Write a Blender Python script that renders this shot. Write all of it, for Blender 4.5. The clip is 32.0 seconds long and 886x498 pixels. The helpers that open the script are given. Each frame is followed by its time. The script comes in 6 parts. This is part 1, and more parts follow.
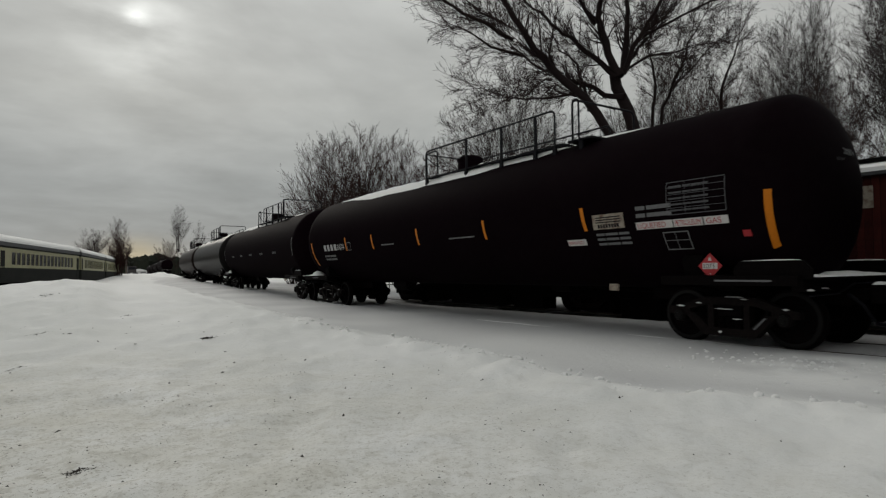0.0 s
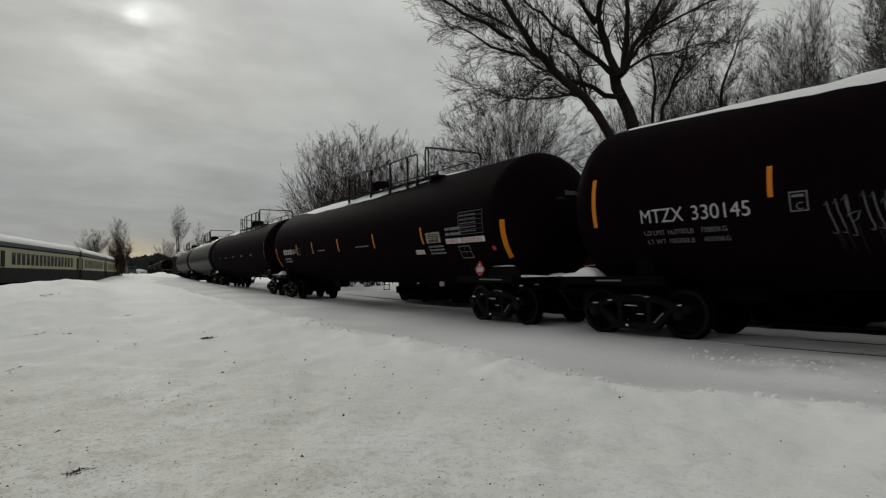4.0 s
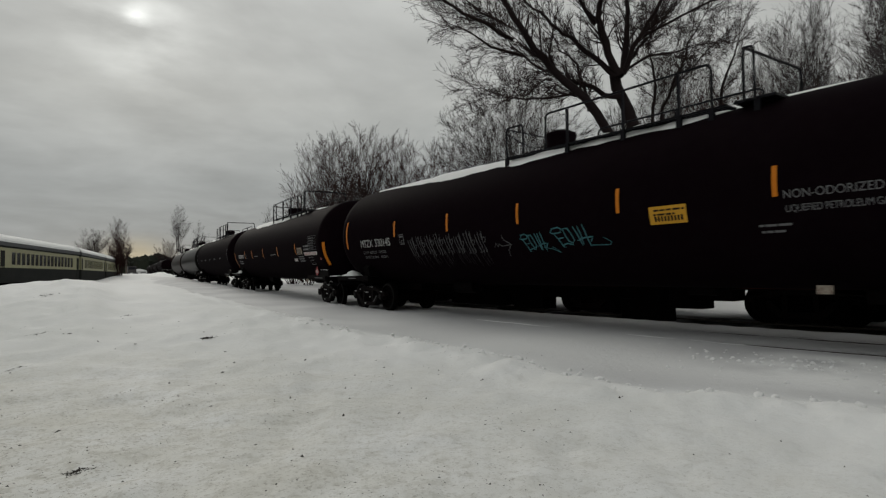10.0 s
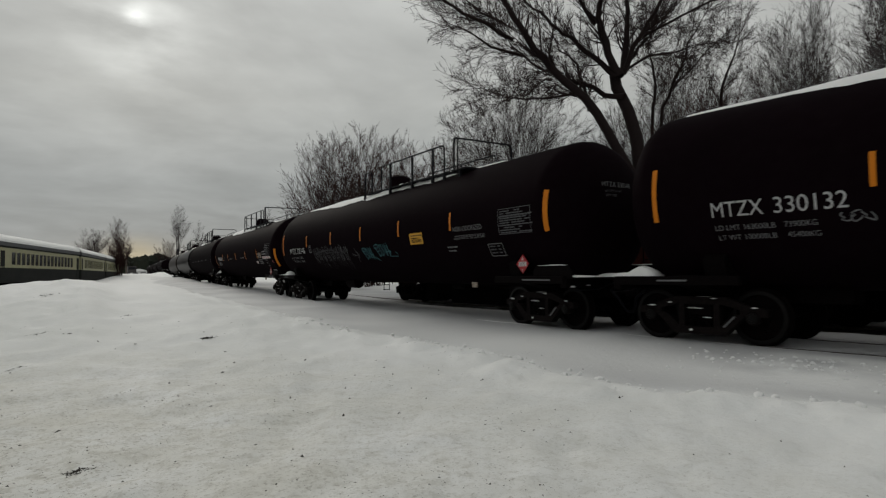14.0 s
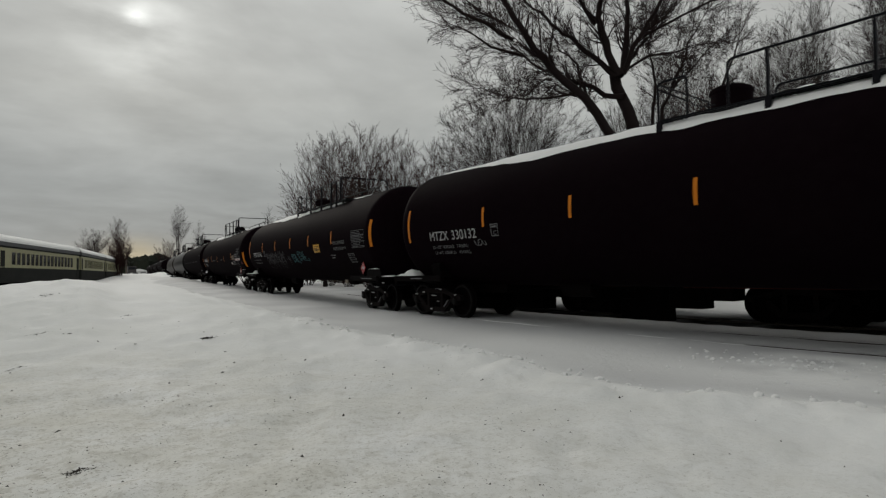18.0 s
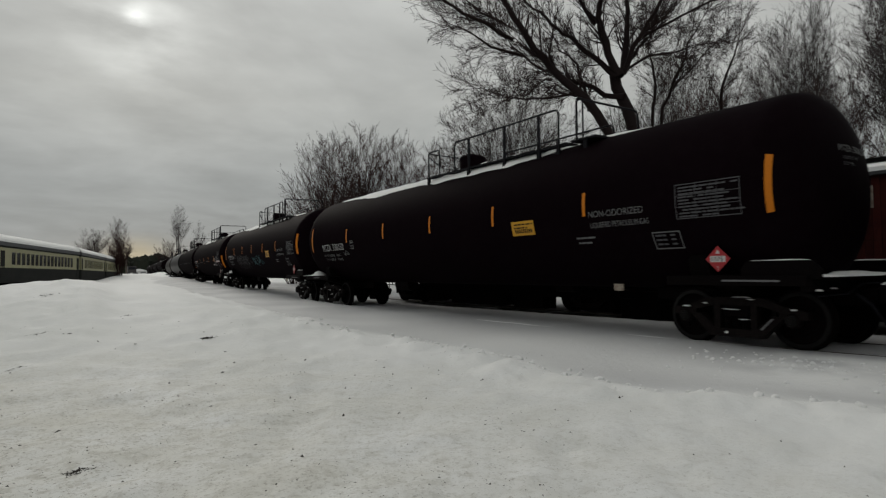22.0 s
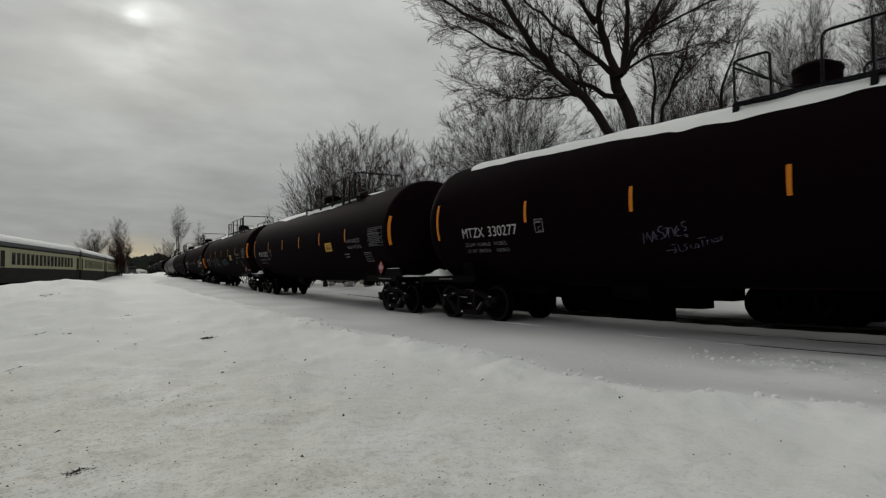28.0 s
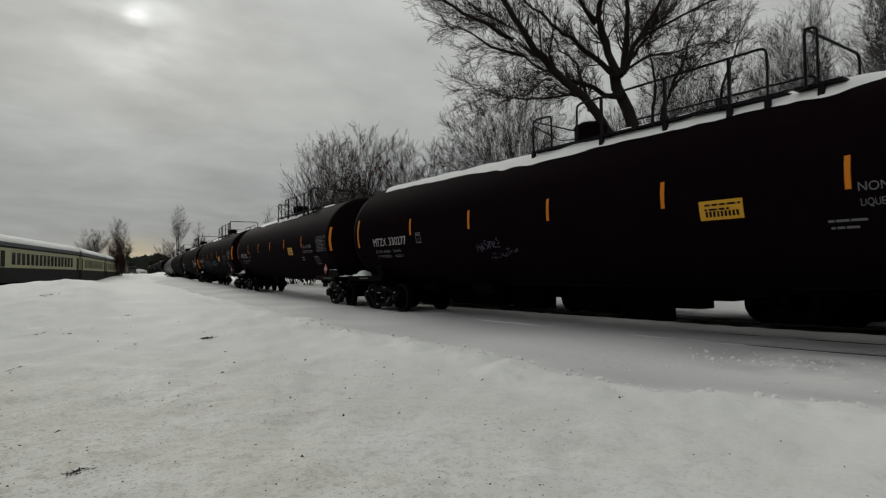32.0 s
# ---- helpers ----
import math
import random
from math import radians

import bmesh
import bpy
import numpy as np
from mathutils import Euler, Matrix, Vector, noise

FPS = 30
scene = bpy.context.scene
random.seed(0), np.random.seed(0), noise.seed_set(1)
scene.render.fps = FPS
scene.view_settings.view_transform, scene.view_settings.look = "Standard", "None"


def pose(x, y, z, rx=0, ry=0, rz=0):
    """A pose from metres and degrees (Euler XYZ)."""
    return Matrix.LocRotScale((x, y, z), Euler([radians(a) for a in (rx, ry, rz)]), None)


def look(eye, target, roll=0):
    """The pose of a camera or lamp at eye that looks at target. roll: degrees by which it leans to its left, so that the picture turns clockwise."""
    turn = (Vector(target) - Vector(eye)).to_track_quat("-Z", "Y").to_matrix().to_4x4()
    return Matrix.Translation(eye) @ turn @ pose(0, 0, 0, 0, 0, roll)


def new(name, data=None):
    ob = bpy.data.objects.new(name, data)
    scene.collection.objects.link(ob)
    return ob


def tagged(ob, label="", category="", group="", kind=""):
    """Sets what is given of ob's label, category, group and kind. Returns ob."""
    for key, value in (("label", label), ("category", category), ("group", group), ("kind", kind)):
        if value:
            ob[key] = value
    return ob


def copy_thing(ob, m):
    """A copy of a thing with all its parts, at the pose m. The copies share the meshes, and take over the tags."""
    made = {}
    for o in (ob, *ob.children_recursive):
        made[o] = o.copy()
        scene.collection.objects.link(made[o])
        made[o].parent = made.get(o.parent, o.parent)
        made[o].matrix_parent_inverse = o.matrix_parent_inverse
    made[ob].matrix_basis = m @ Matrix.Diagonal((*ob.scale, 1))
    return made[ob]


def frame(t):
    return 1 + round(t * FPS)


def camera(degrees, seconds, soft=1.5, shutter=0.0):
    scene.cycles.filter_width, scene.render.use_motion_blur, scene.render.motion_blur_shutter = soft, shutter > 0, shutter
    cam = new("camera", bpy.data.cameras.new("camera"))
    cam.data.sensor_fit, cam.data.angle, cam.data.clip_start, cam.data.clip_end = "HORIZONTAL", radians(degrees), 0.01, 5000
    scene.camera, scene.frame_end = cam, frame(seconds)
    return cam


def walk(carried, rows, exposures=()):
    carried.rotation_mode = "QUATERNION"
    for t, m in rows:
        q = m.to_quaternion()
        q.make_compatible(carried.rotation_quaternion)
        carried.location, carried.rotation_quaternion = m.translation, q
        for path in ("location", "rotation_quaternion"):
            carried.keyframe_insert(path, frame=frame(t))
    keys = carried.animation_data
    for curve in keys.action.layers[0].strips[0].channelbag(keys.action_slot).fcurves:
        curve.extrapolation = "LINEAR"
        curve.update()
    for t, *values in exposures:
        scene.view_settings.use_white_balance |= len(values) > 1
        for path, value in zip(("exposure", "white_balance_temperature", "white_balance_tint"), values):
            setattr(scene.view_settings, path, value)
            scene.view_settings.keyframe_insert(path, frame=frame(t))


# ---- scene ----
# The camera stands still on the snow beside the track.
EYE = pose(0, 0, 1.279, 90 + 2.227, 0, -39.47) @ pose(0, 0, 0, 0, 0, -0.77)
cam = camera(73.05, 32.0, soft=1.28, shutter=0.5)
walk(cam, [(0.0, EYE), (32.0, EYE)], exposures=[(0.0, -0.09), (32.0, -0.09)])

# ---------------------------------------------------------------- world, sun
SUN = Vector((0.196, 0.911, 0.363)).normalized()


def make_world():
    world = bpy.data.worlds.new("overcast_sky")
    world.use_nodes = True
    nt = world.node_tree
    nt.nodes.clear()
    link = nt.links.new

    def node(kind):
        return nt.nodes.new(kind)

    def math_node(op, a, b=None, clamp=False):
        n = node("ShaderNodeMath")
        n.operation, n.use_clamp = op, clamp
        for i, v in enumerate((a, b)):
            if v is None:
                continue
            if isinstance(v, (int, float)):
                n.inputs[i].default_value = v
            else:
                link(v, n.inputs[i])
        return n.outputs[0]

    coord = node("ShaderNodeTexCoord")
    sep = node("ShaderNodeSeparateXYZ")
    link(coord.outputs["Generated"], sep.inputs[0])
    # clouds: stretched noise on a flat deck above the ground
    up = math_node("MAXIMUM", math_node("ADD", sep.outputs[2], 0.20), 0.05)
    flat = node("ShaderNodeCombineXYZ")
    link(math_node("DIVIDE", sep.outputs[0], up), flat.inputs[0])
    link(math_node("DIVIDE", sep.outputs[1], up), flat.inputs[1])
    turn = node("ShaderNodeMapping")
    turn.inputs["Rotation"].default_value = (0, 0, radians(35))
    turn.inputs["Scale"].default_value = (0.8, 1.0, 1.0)
    link(flat.outputs[0], turn.inputs[0])
    n1 = node("ShaderNodeTexNoise")
    n1.inputs["Scale"].default_value = 1.5
    n1.inputs["Detail"].default_value = 7
    n1.inputs["Roughness"].default_value = 0.55
    n1.inputs["Distortion"].default_value = 0.5
    link(turn.outputs[0], n1.inputs[0])
    n2 = node("ShaderNodeTexNoise")
    n2.inputs["Scale"].default_value = 5.0
    n2.inputs["Detail"].default_value = 5
    link(turn.outputs[0], n2.inputs[0])
    mixn = math_node("ADD", math_node("MULTIPLY", n1.outputs[0], 0.75), math_node("MULTIPLY", n2.outputs[0], 0.25))
    cloud = node("ShaderNodeMapRange")
    cloud.inputs["From Min"].default_value = 0.36
    cloud.inputs["From Max"].default_value = 0.66
    cloud.inputs["To Min"].default_value = 0.85
    cloud.inputs["To Max"].default_value = 1.12
    link(mixn, cloud.inputs[0])
    # brightness from the horizon upwards
    ramp = node("ShaderNodeValToRGB")
    el = ramp.color_ramp.elements
    el[0].position, el[0].color = 0.0, (0.345, 0.350, 0.340, 1)
    el[1].position, el[1].color = 1.0, (0.60, 0.61, 0.60, 1)
    for p, c in ((0.055, (0.325, 0.340, 0.338, 1)), (0.14, (0.355, 0.372, 0.368, 1)), (0.27, (0.475, 0.485, 0.465, 1)), (0.45, (0.56, 0.57, 0.55, 1))):
        e = el.new(p)
        e.color = c
    link(sep.outputs[2], ramp.inputs[0])
    # the sun behind the clouds, and its wide veil
    dot = node("ShaderNodeVectorMath")
    dot.operation = "DOT_PRODUCT"
    link(coord.outputs["Generated"], dot.inputs[0])
    dot.inputs[1].default_value = SUN
    near = math_node("POWER", math_node("MAXIMUM", dot.outputs["Value"], 0.0), 9000.0)
    mid = math_node("POWER", math_node("MAXIMUM", dot.outputs["Value"], 0.0), 420.0)
    wide = math_node("POWER", math_node("MAXIMUM", dot.outputs["Value"], 0.0), 26.0)
    glow = math_node("ADD", math_node("ADD", math_node("MULTIPLY", near, 0.75), math_node("MULTIPLY", mid, 0.30)), math_node("MULTIPLY", wide, 0.05))
    lum = math_node("ADD", cloud.outputs[0], math_node("MULTIPLY", glow, math_node("MAXIMUM", 0.12, math_node("ADD", math_node("MULTIPLY", n2.outputs[0], 5.0), -1.7))))
    # pale yellow break low over the far end of the yard
    low = node("ShaderNodeVectorMath")
    low.operation = "DOT_PRODUCT"
    link(coord.outputs["Generated"], low.inputs[0])
    low.inputs[1].default_value = Vector((0.21, 0.975, 0.045)).normalized()
    side = math_node("POWER", math_node("MAXIMUM", low.outputs["Value"], 0.0), 1000.0)
    band = node("ShaderNodeMapRange")
    band.interpolation_type = "SMOOTHSTEP"
    band.inputs["From Min"].default_value = 0.075
    band.inputs["From Max"].default_value = 0.02
    link(sep.outputs[2], band.inputs[0])
    warm = math_node("MULTIPLY", side, band.outputs[0], clamp=True)
    tint = node("ShaderNodeMix")
    tint.data_type = "RGBA"
    link(warm, tint.inputs["Factor"])
    link(ramp.outputs[0], tint.inputs[6])
    tint.inputs[7].default_value = (0.50, 0.43, 0.29, 1)
    deck = node("ShaderNodeVectorMath")
    deck.operation = "SCALE"
    link(tint.outputs[2], deck.inputs[0])
    link(lum, deck.inputs["Scale"])
    sky = node("ShaderNodeTexSky")
    sky.sky_type = "NISHITA"
    sky.sun_disc = False
    sky.sun_elevation = math.asin(SUN.z)
    sky.sun_rotation = math.atan2(SUN.x, SUN.y)
    thin = node("ShaderNodeMix")
    thin.data_type = "RGBA"
    thin.inputs["Factor"].default_value = 0.985
    skyscale = node("ShaderNodeVectorMath")
    skyscale.operation = "SCALE"
    skyscale.inputs["Scale"].default_value = 0.08
    link(sky.outputs[0], skyscale.inputs[0])
    link(skyscale.outputs[0], thin.inputs[6])
    link(deck.outputs[0], thin.inputs[7])
    back = node("ShaderNodeBackground")
    back.inputs["Strength"].default_value = 1.0
    link(thin.outputs[2], back.inputs[0])
    out = node("ShaderNodeOutputWorld")
    link(back.outputs[0], out.inputs[0])
    scene.world = world


make_world()
sun = new("sun", bpy.data.lights.new("sun", "SUN"))
sun.data.energy = 0.7
sun.data.angle = radians(18)
sun.data.color = (1.0, 0.95, 0.86)
sun.matrix_world = look(SUN * 100, (0, 0, 0))


# ---------------------------------------------------------------- materials
def material(name, color, rough=0.6, metal=0.0, spec=0.5, grain=None, stain=None, bump=None, per_object=0.0):
    """grain, stain: (scale, strength, colour) noise over the base colour; bump: (scale, strength)."""
    m = bpy.data.materials.new(name)
    m.use_nodes = True
    nt = m.node_tree
    b = nt.nodes["Principled BSDF"]
    b.inputs["Roughness"].default_value = rough
    b.inputs["Metallic"].default_value = metal
    b.inputs["Specular IOR Level"].default_value = spec
    b.inputs["Base Color"].default_value = (*color, 1)
    coord = nt.nodes.new("ShaderNodeTexCoord")
    last = None
    for spec_ in (grain, stain):
        if not spec_:
            continue
        scale, strength, col = spec_
        n = nt.nodes.new("ShaderNodeTexNoise")
        n.inputs["Scale"].default_value = scale
        n.inputs["Detail"].default_value = 6
        n.inputs["Roughness"].default_value = 0.62
        nt.links.new(coord.outputs["Object"], n.inputs[0])
        r = nt.nodes.new("ShaderNodeMapRange")
        r.inputs["From Min"].default_value = 0.42
        r.inputs["From Max"].default_value = 0.72
        r.inputs["To Max"].default_value = strength
        nt.links.new(n.outputs[0], r.inputs[0])
        mix = nt.nodes.new("ShaderNodeMix")
        mix.data_type = "RGBA"
        nt.links.new(r.outputs[0], mix.inputs["Factor"])
        mix.inputs[6].default_value = (*color, 1)
        if last:
            nt.links.new(last, mix.inputs[6])
        mix.inputs[7].default_value = (*col, 1)
        last = mix.outputs[2]
    if per_object:
        info = nt.nodes.new("ShaderNodeObjectInfo")
        hsv = nt.nodes.new("ShaderNodeHueSaturation")
        r = nt.nodes.new("ShaderNodeMapRange")
        r.inputs["To Min"].default_value = 1 - per_object
        r.inputs["To Max"].default_value = 1 + per_object
        nt.links.new(info.outputs["Random"], r.inputs[0])
        nt.links.new(r.outputs[0], hsv.inputs["Value"])
        hsv.inputs["Color"].default_value = (*color, 1)
        if last:
            nt.links.new(last, hsv.inputs["Color"])
        last = hsv.outputs[0]
    if last:
        nt.links.new(last, b.inputs["Base Color"])
    if bump:
        n = nt.nodes.new("ShaderNodeTexNoise")
        n.inputs["Scale"].default_value = bump[0]
        n.inputs["Detail"].default_value = 5
        nt.links.new(coord.outputs["Object"], n.inputs[0])
        k = nt.nodes.new("ShaderNodeBump")
        k.inputs["Strength"].default_value = bump[1]
        k.inputs["Distance"].default_value = 0.02
        nt.links.new(n.outputs[0], k.inputs["Height"])
        nt.links.new(k.outputs[0], b.inputs["Normal"])
    return m


def snow_material(name, dirty):
    m = material(name, (0.80, 0.80, 0.80), rough=0.75, spec=0.25, bump=None)
    nt = m.node_tree
    b = nt.nodes["Principled BSDF"]
    coord = nt.nodes["Texture Coordinate"]

    def noise_node(scale, detail, rough):
        n = nt.nodes.new("ShaderNodeTexNoise")
        n.inputs["Scale"].default_value = scale
        n.inputs["Detail"].default_value = detail
        n.inputs["Roughness"].default_value = rough
        nt.links.new(coord.outputs["Object"], n.inputs[0])
        return n.outputs[0]

    def ramp(v, lo, hi, top):
        r = nt.nodes.new("ShaderNodeMapRange")
        r.inputs["From Min"].default_value, r.inputs["From Max"].default_value, r.inputs["To Max"].default_value = lo, hi, top
        nt.links.new(v, r.inputs[0])
        return r.outputs[0]

    def over(base, fac, col):
        x = nt.nodes.new("ShaderNodeMix")
        x.data_type = "RGBA"
        nt.links.new(fac, x.inputs["Factor"])
        if isinstance(base, tuple):
            x.inputs[6].default_value = base
        else:
            nt.links.new(base, x.inputs[6])
        x.inputs[7].default_value = col
        return x.outputs[2]

    c = over((0.755, 0.757, 0.745, 1), ramp(noise_node(0.8, 5, 0.6), 0.42, 0.7, 0.5), (0.69, 0.70, 0.70, 1))
    if dirty:
        # sand and grit where the camera stands, in patches
        sep = nt.nodes.new("ShaderNodeSeparateXYZ")
        nt.links.new(coord.outputs["Object"], sep.inputs[0])
        away = nt.nodes.new("ShaderNodeVectorMath")
        away.operation = "DISTANCE"
        nt.links.new(coord.outputs["Object"], away.inputs[0])
        away.inputs[1].default_value = (-2.2, 4.6, 0)
        near = ramp(away.outputs["Value"], 8.2, 2.4, 1.0)

        def times(p, q):
            x = nt.nodes.new("ShaderNodeMath")
            x.operation = "MULTIPLY"
            nt.links.new(p, x.inputs[0])
            nt.links.new(q, x.inputs[1])
            return x.outputs[0]

        # greyer packed snow along the rails; the tone also carries the train's shade
        packed = nt.nodes.new("ShaderNodeAttribute")
        packed.attribute_name = "packed"
        c = over(c, packed.outputs["Fac"], (0.47, 0.47, 0.475, 1))
        # snow greyer towards the left of the view: lens falloff put into its colour
        wide = nt.nodes.new("ShaderNodeVectorMath")
        wide.operation = "DISTANCE"
        nt.links.new(coord.outputs["Object"], wide.inputs[0])
        wide.inputs[1].default_value = (-5.0, 12.0, 0)
        c = over(c, times(ramp(wide.outputs["Value"], 16.0, 6.0, 1.0), ramp(noise_node(0.45, 5, 0.6), 0.25, 0.6, 0.95)), (0.60, 0.61, 0.59, 1))
        # near-black strip by the siding rail: bare ground with its shade in the colour
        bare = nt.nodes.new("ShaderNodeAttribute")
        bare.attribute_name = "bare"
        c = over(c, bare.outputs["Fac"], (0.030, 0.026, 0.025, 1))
        # warm sand in wide blotches, then dirt between the trodden lumps, then dark specks
        c = over(c, times(near, ramp(noise_node(0.9, 6, 0.6), 0.34, 0.62, 0.8)), (0.60, 0.585, 0.52, 1))
        c = over(c, times(near, ramp(noise_node(2.1, 8, 0.72), 0.48, 0.66, 0.55)), (0.49, 0.475, 0.42, 1))
        c = over(c, times(near, ramp(noise_node(7.5, 9, 0.75), 0.50, 0.60, 0.7)), (0.44, 0.425, 0.375, 1))
        c = over(c, times(near, ramp(noise_node(34, 4, 0.7), 0.57, 0.64, 0.85)), (0.25, 0.235, 0.195, 1))
        c = over(c, ramp(noise_node(2.6, 9, 0.72), 0.56, 0.72, 0.4), (0.56, 0.565, 0.55, 1))
        c = over(c, times(near, ramp(noise_node(14, 6, 0.8), 0.56, 0.66, 0.75)), (0.36, 0.345, 0.30, 1))
    nt.links.new(c, b.inputs["Base Color"])
    k = nt.nodes.new("ShaderNodeBump")
    k.inputs["Strength"].default_value = 0.5
    k.inputs["Distance"].default_value = 0.04
    add = nt.nodes.new("ShaderNodeMath")
    add.operation = "ADD"
    nt.links.new(noise_node(7, 6, 0.65), add.inputs[0])
    fine = nt.nodes.new("ShaderNodeMath")
    fine.operation = "MULTIPLY"
    fine.inputs[1].default_value = 0.35
    nt.links.new(noise_node(24, 4, 0.6), fine.inputs[0])
    nt.links.new(fine.outputs[0], add.inputs[1])
    nt.links.new(add.outputs[0], k.inputs["Height"])
    nt.links.new(k.outputs[0], b.inputs["Normal"])
    return m


M_SNOW = snow_material("trodden_snow", True)
M_SNOWCAP = snow_material("lying_snow", False)
M_TANK = material("black_tank_paint", (0.0044, 0.0020, 0.0031), 0.7, 0.0, 0.008, grain=(5, 0.5, (0.0068, 0.0042, 0.0054)), stain=(0.7, 0.6, (0.0030, 0.0014, 0.0021)), bump=(60, 0.04))
M_TANKGREY = material("faded_tank_paint", (0.005, 0.004, 0.0042), 0.36, 0.0, 0.03, grain=(5, 0.5, (0.012, 0.011, 0.01)), stain=(0.7, 0.6, (0.014, 0.013, 0.012)), bump=(60, 0.04))
M_TANKBROWN = material("brown_tank_paint", (0.014, 0.008, 0.007), 0.42, 0.0, 0.03, grain=(5, 0.5, (0.03, 0.026, 0.024)), stain=(0.7, 0.5, (0.03, 0.022, 0.02)), bump=(60, 0.04))
M_IRON = material("sooty_cast_iron", (0.0026, 0.002, 0.0022), 0.75, 0.0, 0.03, grain=(18, 0.7, (0.006, 0.004, 0.0036)), bump=(40, 0.3))
M_FRAME = material("rusty_truck_casting", (0.0055, 0.004, 0.004), 0.75, 0.0, 0.06, grain=(14, 0.8, (0.013, 0.0095, 0.009)), bump=(40, 0.3))
M_STEEL = material("worn_wheel_steel", (0.008, 0.0074, 0.0072), 0.6, 0.6, 0.2, grain=(9, 0.8, (0.004, 0.0038, 0.0035)))
M_RAILTOP = material("polished_rail_head", (0.55, 0.55, 0.56), 0.3, 0.9, 0.5, grain=(40, 0.5, (0.35, 0.34, 0.33)))
M_RAIL = material("rusty_rail_steel", (0.06, 0.045, 0.035), 0.6, 0.5, 0.4, grain=(30, 0.6, (0.03, 0.02, 0.015)))
M_RAILING = material("black_railing_paint", (0.004, 0.004, 0.006), 0.55, 0.0, 0.08, grain=(20, 0.5, (0.009, 0.008, 0.009)))
M_YELLOW = material("orange_yellow_reflective_tape", (0.55, 0.165, 0.004), 0.5, 0.0, 0.2, grain=(30, 0.5, (0.42, 0.125, 0.004)))
M_SIGN_Y = material("yellow_sign_paint", (0.54, 0.275, 0.012), 0.5, 0.0, 0.3, grain=(20, 0.4, (0.43, 0.21, 0.012)))
M_WHITE = material("worn_white_lettering", (0.40, 0.40, 0.40), 0.6, 0.0, 0.4, grain=(25, 0.7, (0.20, 0.20, 0.20)))
M_DIM = material("faded_grey_lettering", (0.125, 0.125, 0.13), 0.6, 0.0, 0.4, grain=(25, 0.7, (0.07, 0.07, 0.07)))
M_FAINT = material("rubbed_grey_print", (0.075, 0.075, 0.08), 0.65, 0.0, 0.3, grain=(25, 0.7, (0.03, 0.03, 0.032)))
M_SCRAWL = material("chalky_grey_spray_paint", (0.085, 0.085, 0.09), 0.7, 0.0, 0.3, grain=(9, 0.8, (0.045, 0.045, 0.045)))
M_HAZE = material("thin_runs_of_spray_paint", (0.014, 0.013, 0.014), 0.7, 0.0, 0.2, grain=(9, 0.8, (0.006, 0.006, 0.006)))
M_TEAL = material("teal_spray_paint", (0.035, 0.14, 0.16), 0.7, 0.0, 0.3, grain=(9, 0.7, (0.02, 0.05, 0.06)))
M_LILAC = material("lilac_spray_paint", (0.13, 0.12, 0.19), 0.7, 0.0, 0.3, grain=(9, 0.6, (0.05, 0.05, 0.07)))
M_RED = material("red_placard", (0.33, 0.013, 0.018), 0.45, 0.0, 0.4, grain=(30, 0.4, (0.22, 0.01, 0.014)))
M_PLACARD_W = material("white_placard", (0.52, 0.50, 0.49), 0.5, grain=(30, 0.6, (0.36, 0.34, 0.33)))
M_BARRED = material("red_brown_boxcar_boards", (0.050, 0.009, 0.008), 0.85, 0.0, 0.1, grain=(8, 0.8, (0.020, 0.007, 0.006)), stain=(1.3, 0.6, (0.075, 0.022, 0.013)), bump=(30, 0.4), per_object=0.35)
M_FADEDWHITE = material("peeling_white_paint", (0.30, 0.27, 0.22), 0.8, 0.0, 0.2, grain=(9, 0.9, (0.09, 0.03, 0.02)), bump=(30, 0.3))
M_COACH_G = material("dark_green_coach_paint", (0.022, 0.023, 0.022), 0.8, 0.0, 0.02, grain=(3, 0.5, (0.030, 0.033, 0.030)), stain=(0.5, 0.5, (0.034, 0.034, 0.032)))
M_COACH_Y = material("cream_yellow_coach_paint", (0.29, 0.28, 0.16), 0.5, 0.0, 0.4, grain=(3, 0.5, (0.21, 0.20, 0.12)))
M_ROOF = material("dark_roof_tar", (0.05, 0.052, 0.055), 0.8)
M_GLASS = material("dark_window_glass", (0.012, 0.013, 0.016), 0.25, 0.0, 0.25)
M_BARK = material("grey_brown_bark", (0.016, 0.011, 0.011), 0.9, 0.0, 0.1, grain=(12, 0.7, (0.010, 0.008, 0.007)), bump=(25, 0.6))
M_TWIG = material("winter_twigs", (0.017, 0.0105, 0.0095), 0.9, 0.0, 0.1)
M_TWIGRED = material("reddish_brush_twigs", (0.030, 0.014, 0.012), 0.9, 0.0, 0.1)
M_PINE = material("dark_conifers", (0.018, 0.022, 0.016), 0.95, 0.0, 0.1, grain=(0.4, 0.7, (0.03, 0.03, 0.022)))
M_POLE = material("weathered_pole_wood", (0.09, 0.075, 0.06), 0.9)
M_HALL = material("pale_metal_cladding", (0.50, 0.50, 0.49), 0.6, grain=(1.0, 0.4, (0.4, 0.4, 0.38)))
M_DARKTRUCK = material("dark_vehicle_paint", (0.03, 0.025, 0.025), 0.5)
M_GRIT = material("grit_and_bark_crumbs", (0.035, 0.030, 0.024), 0.9)


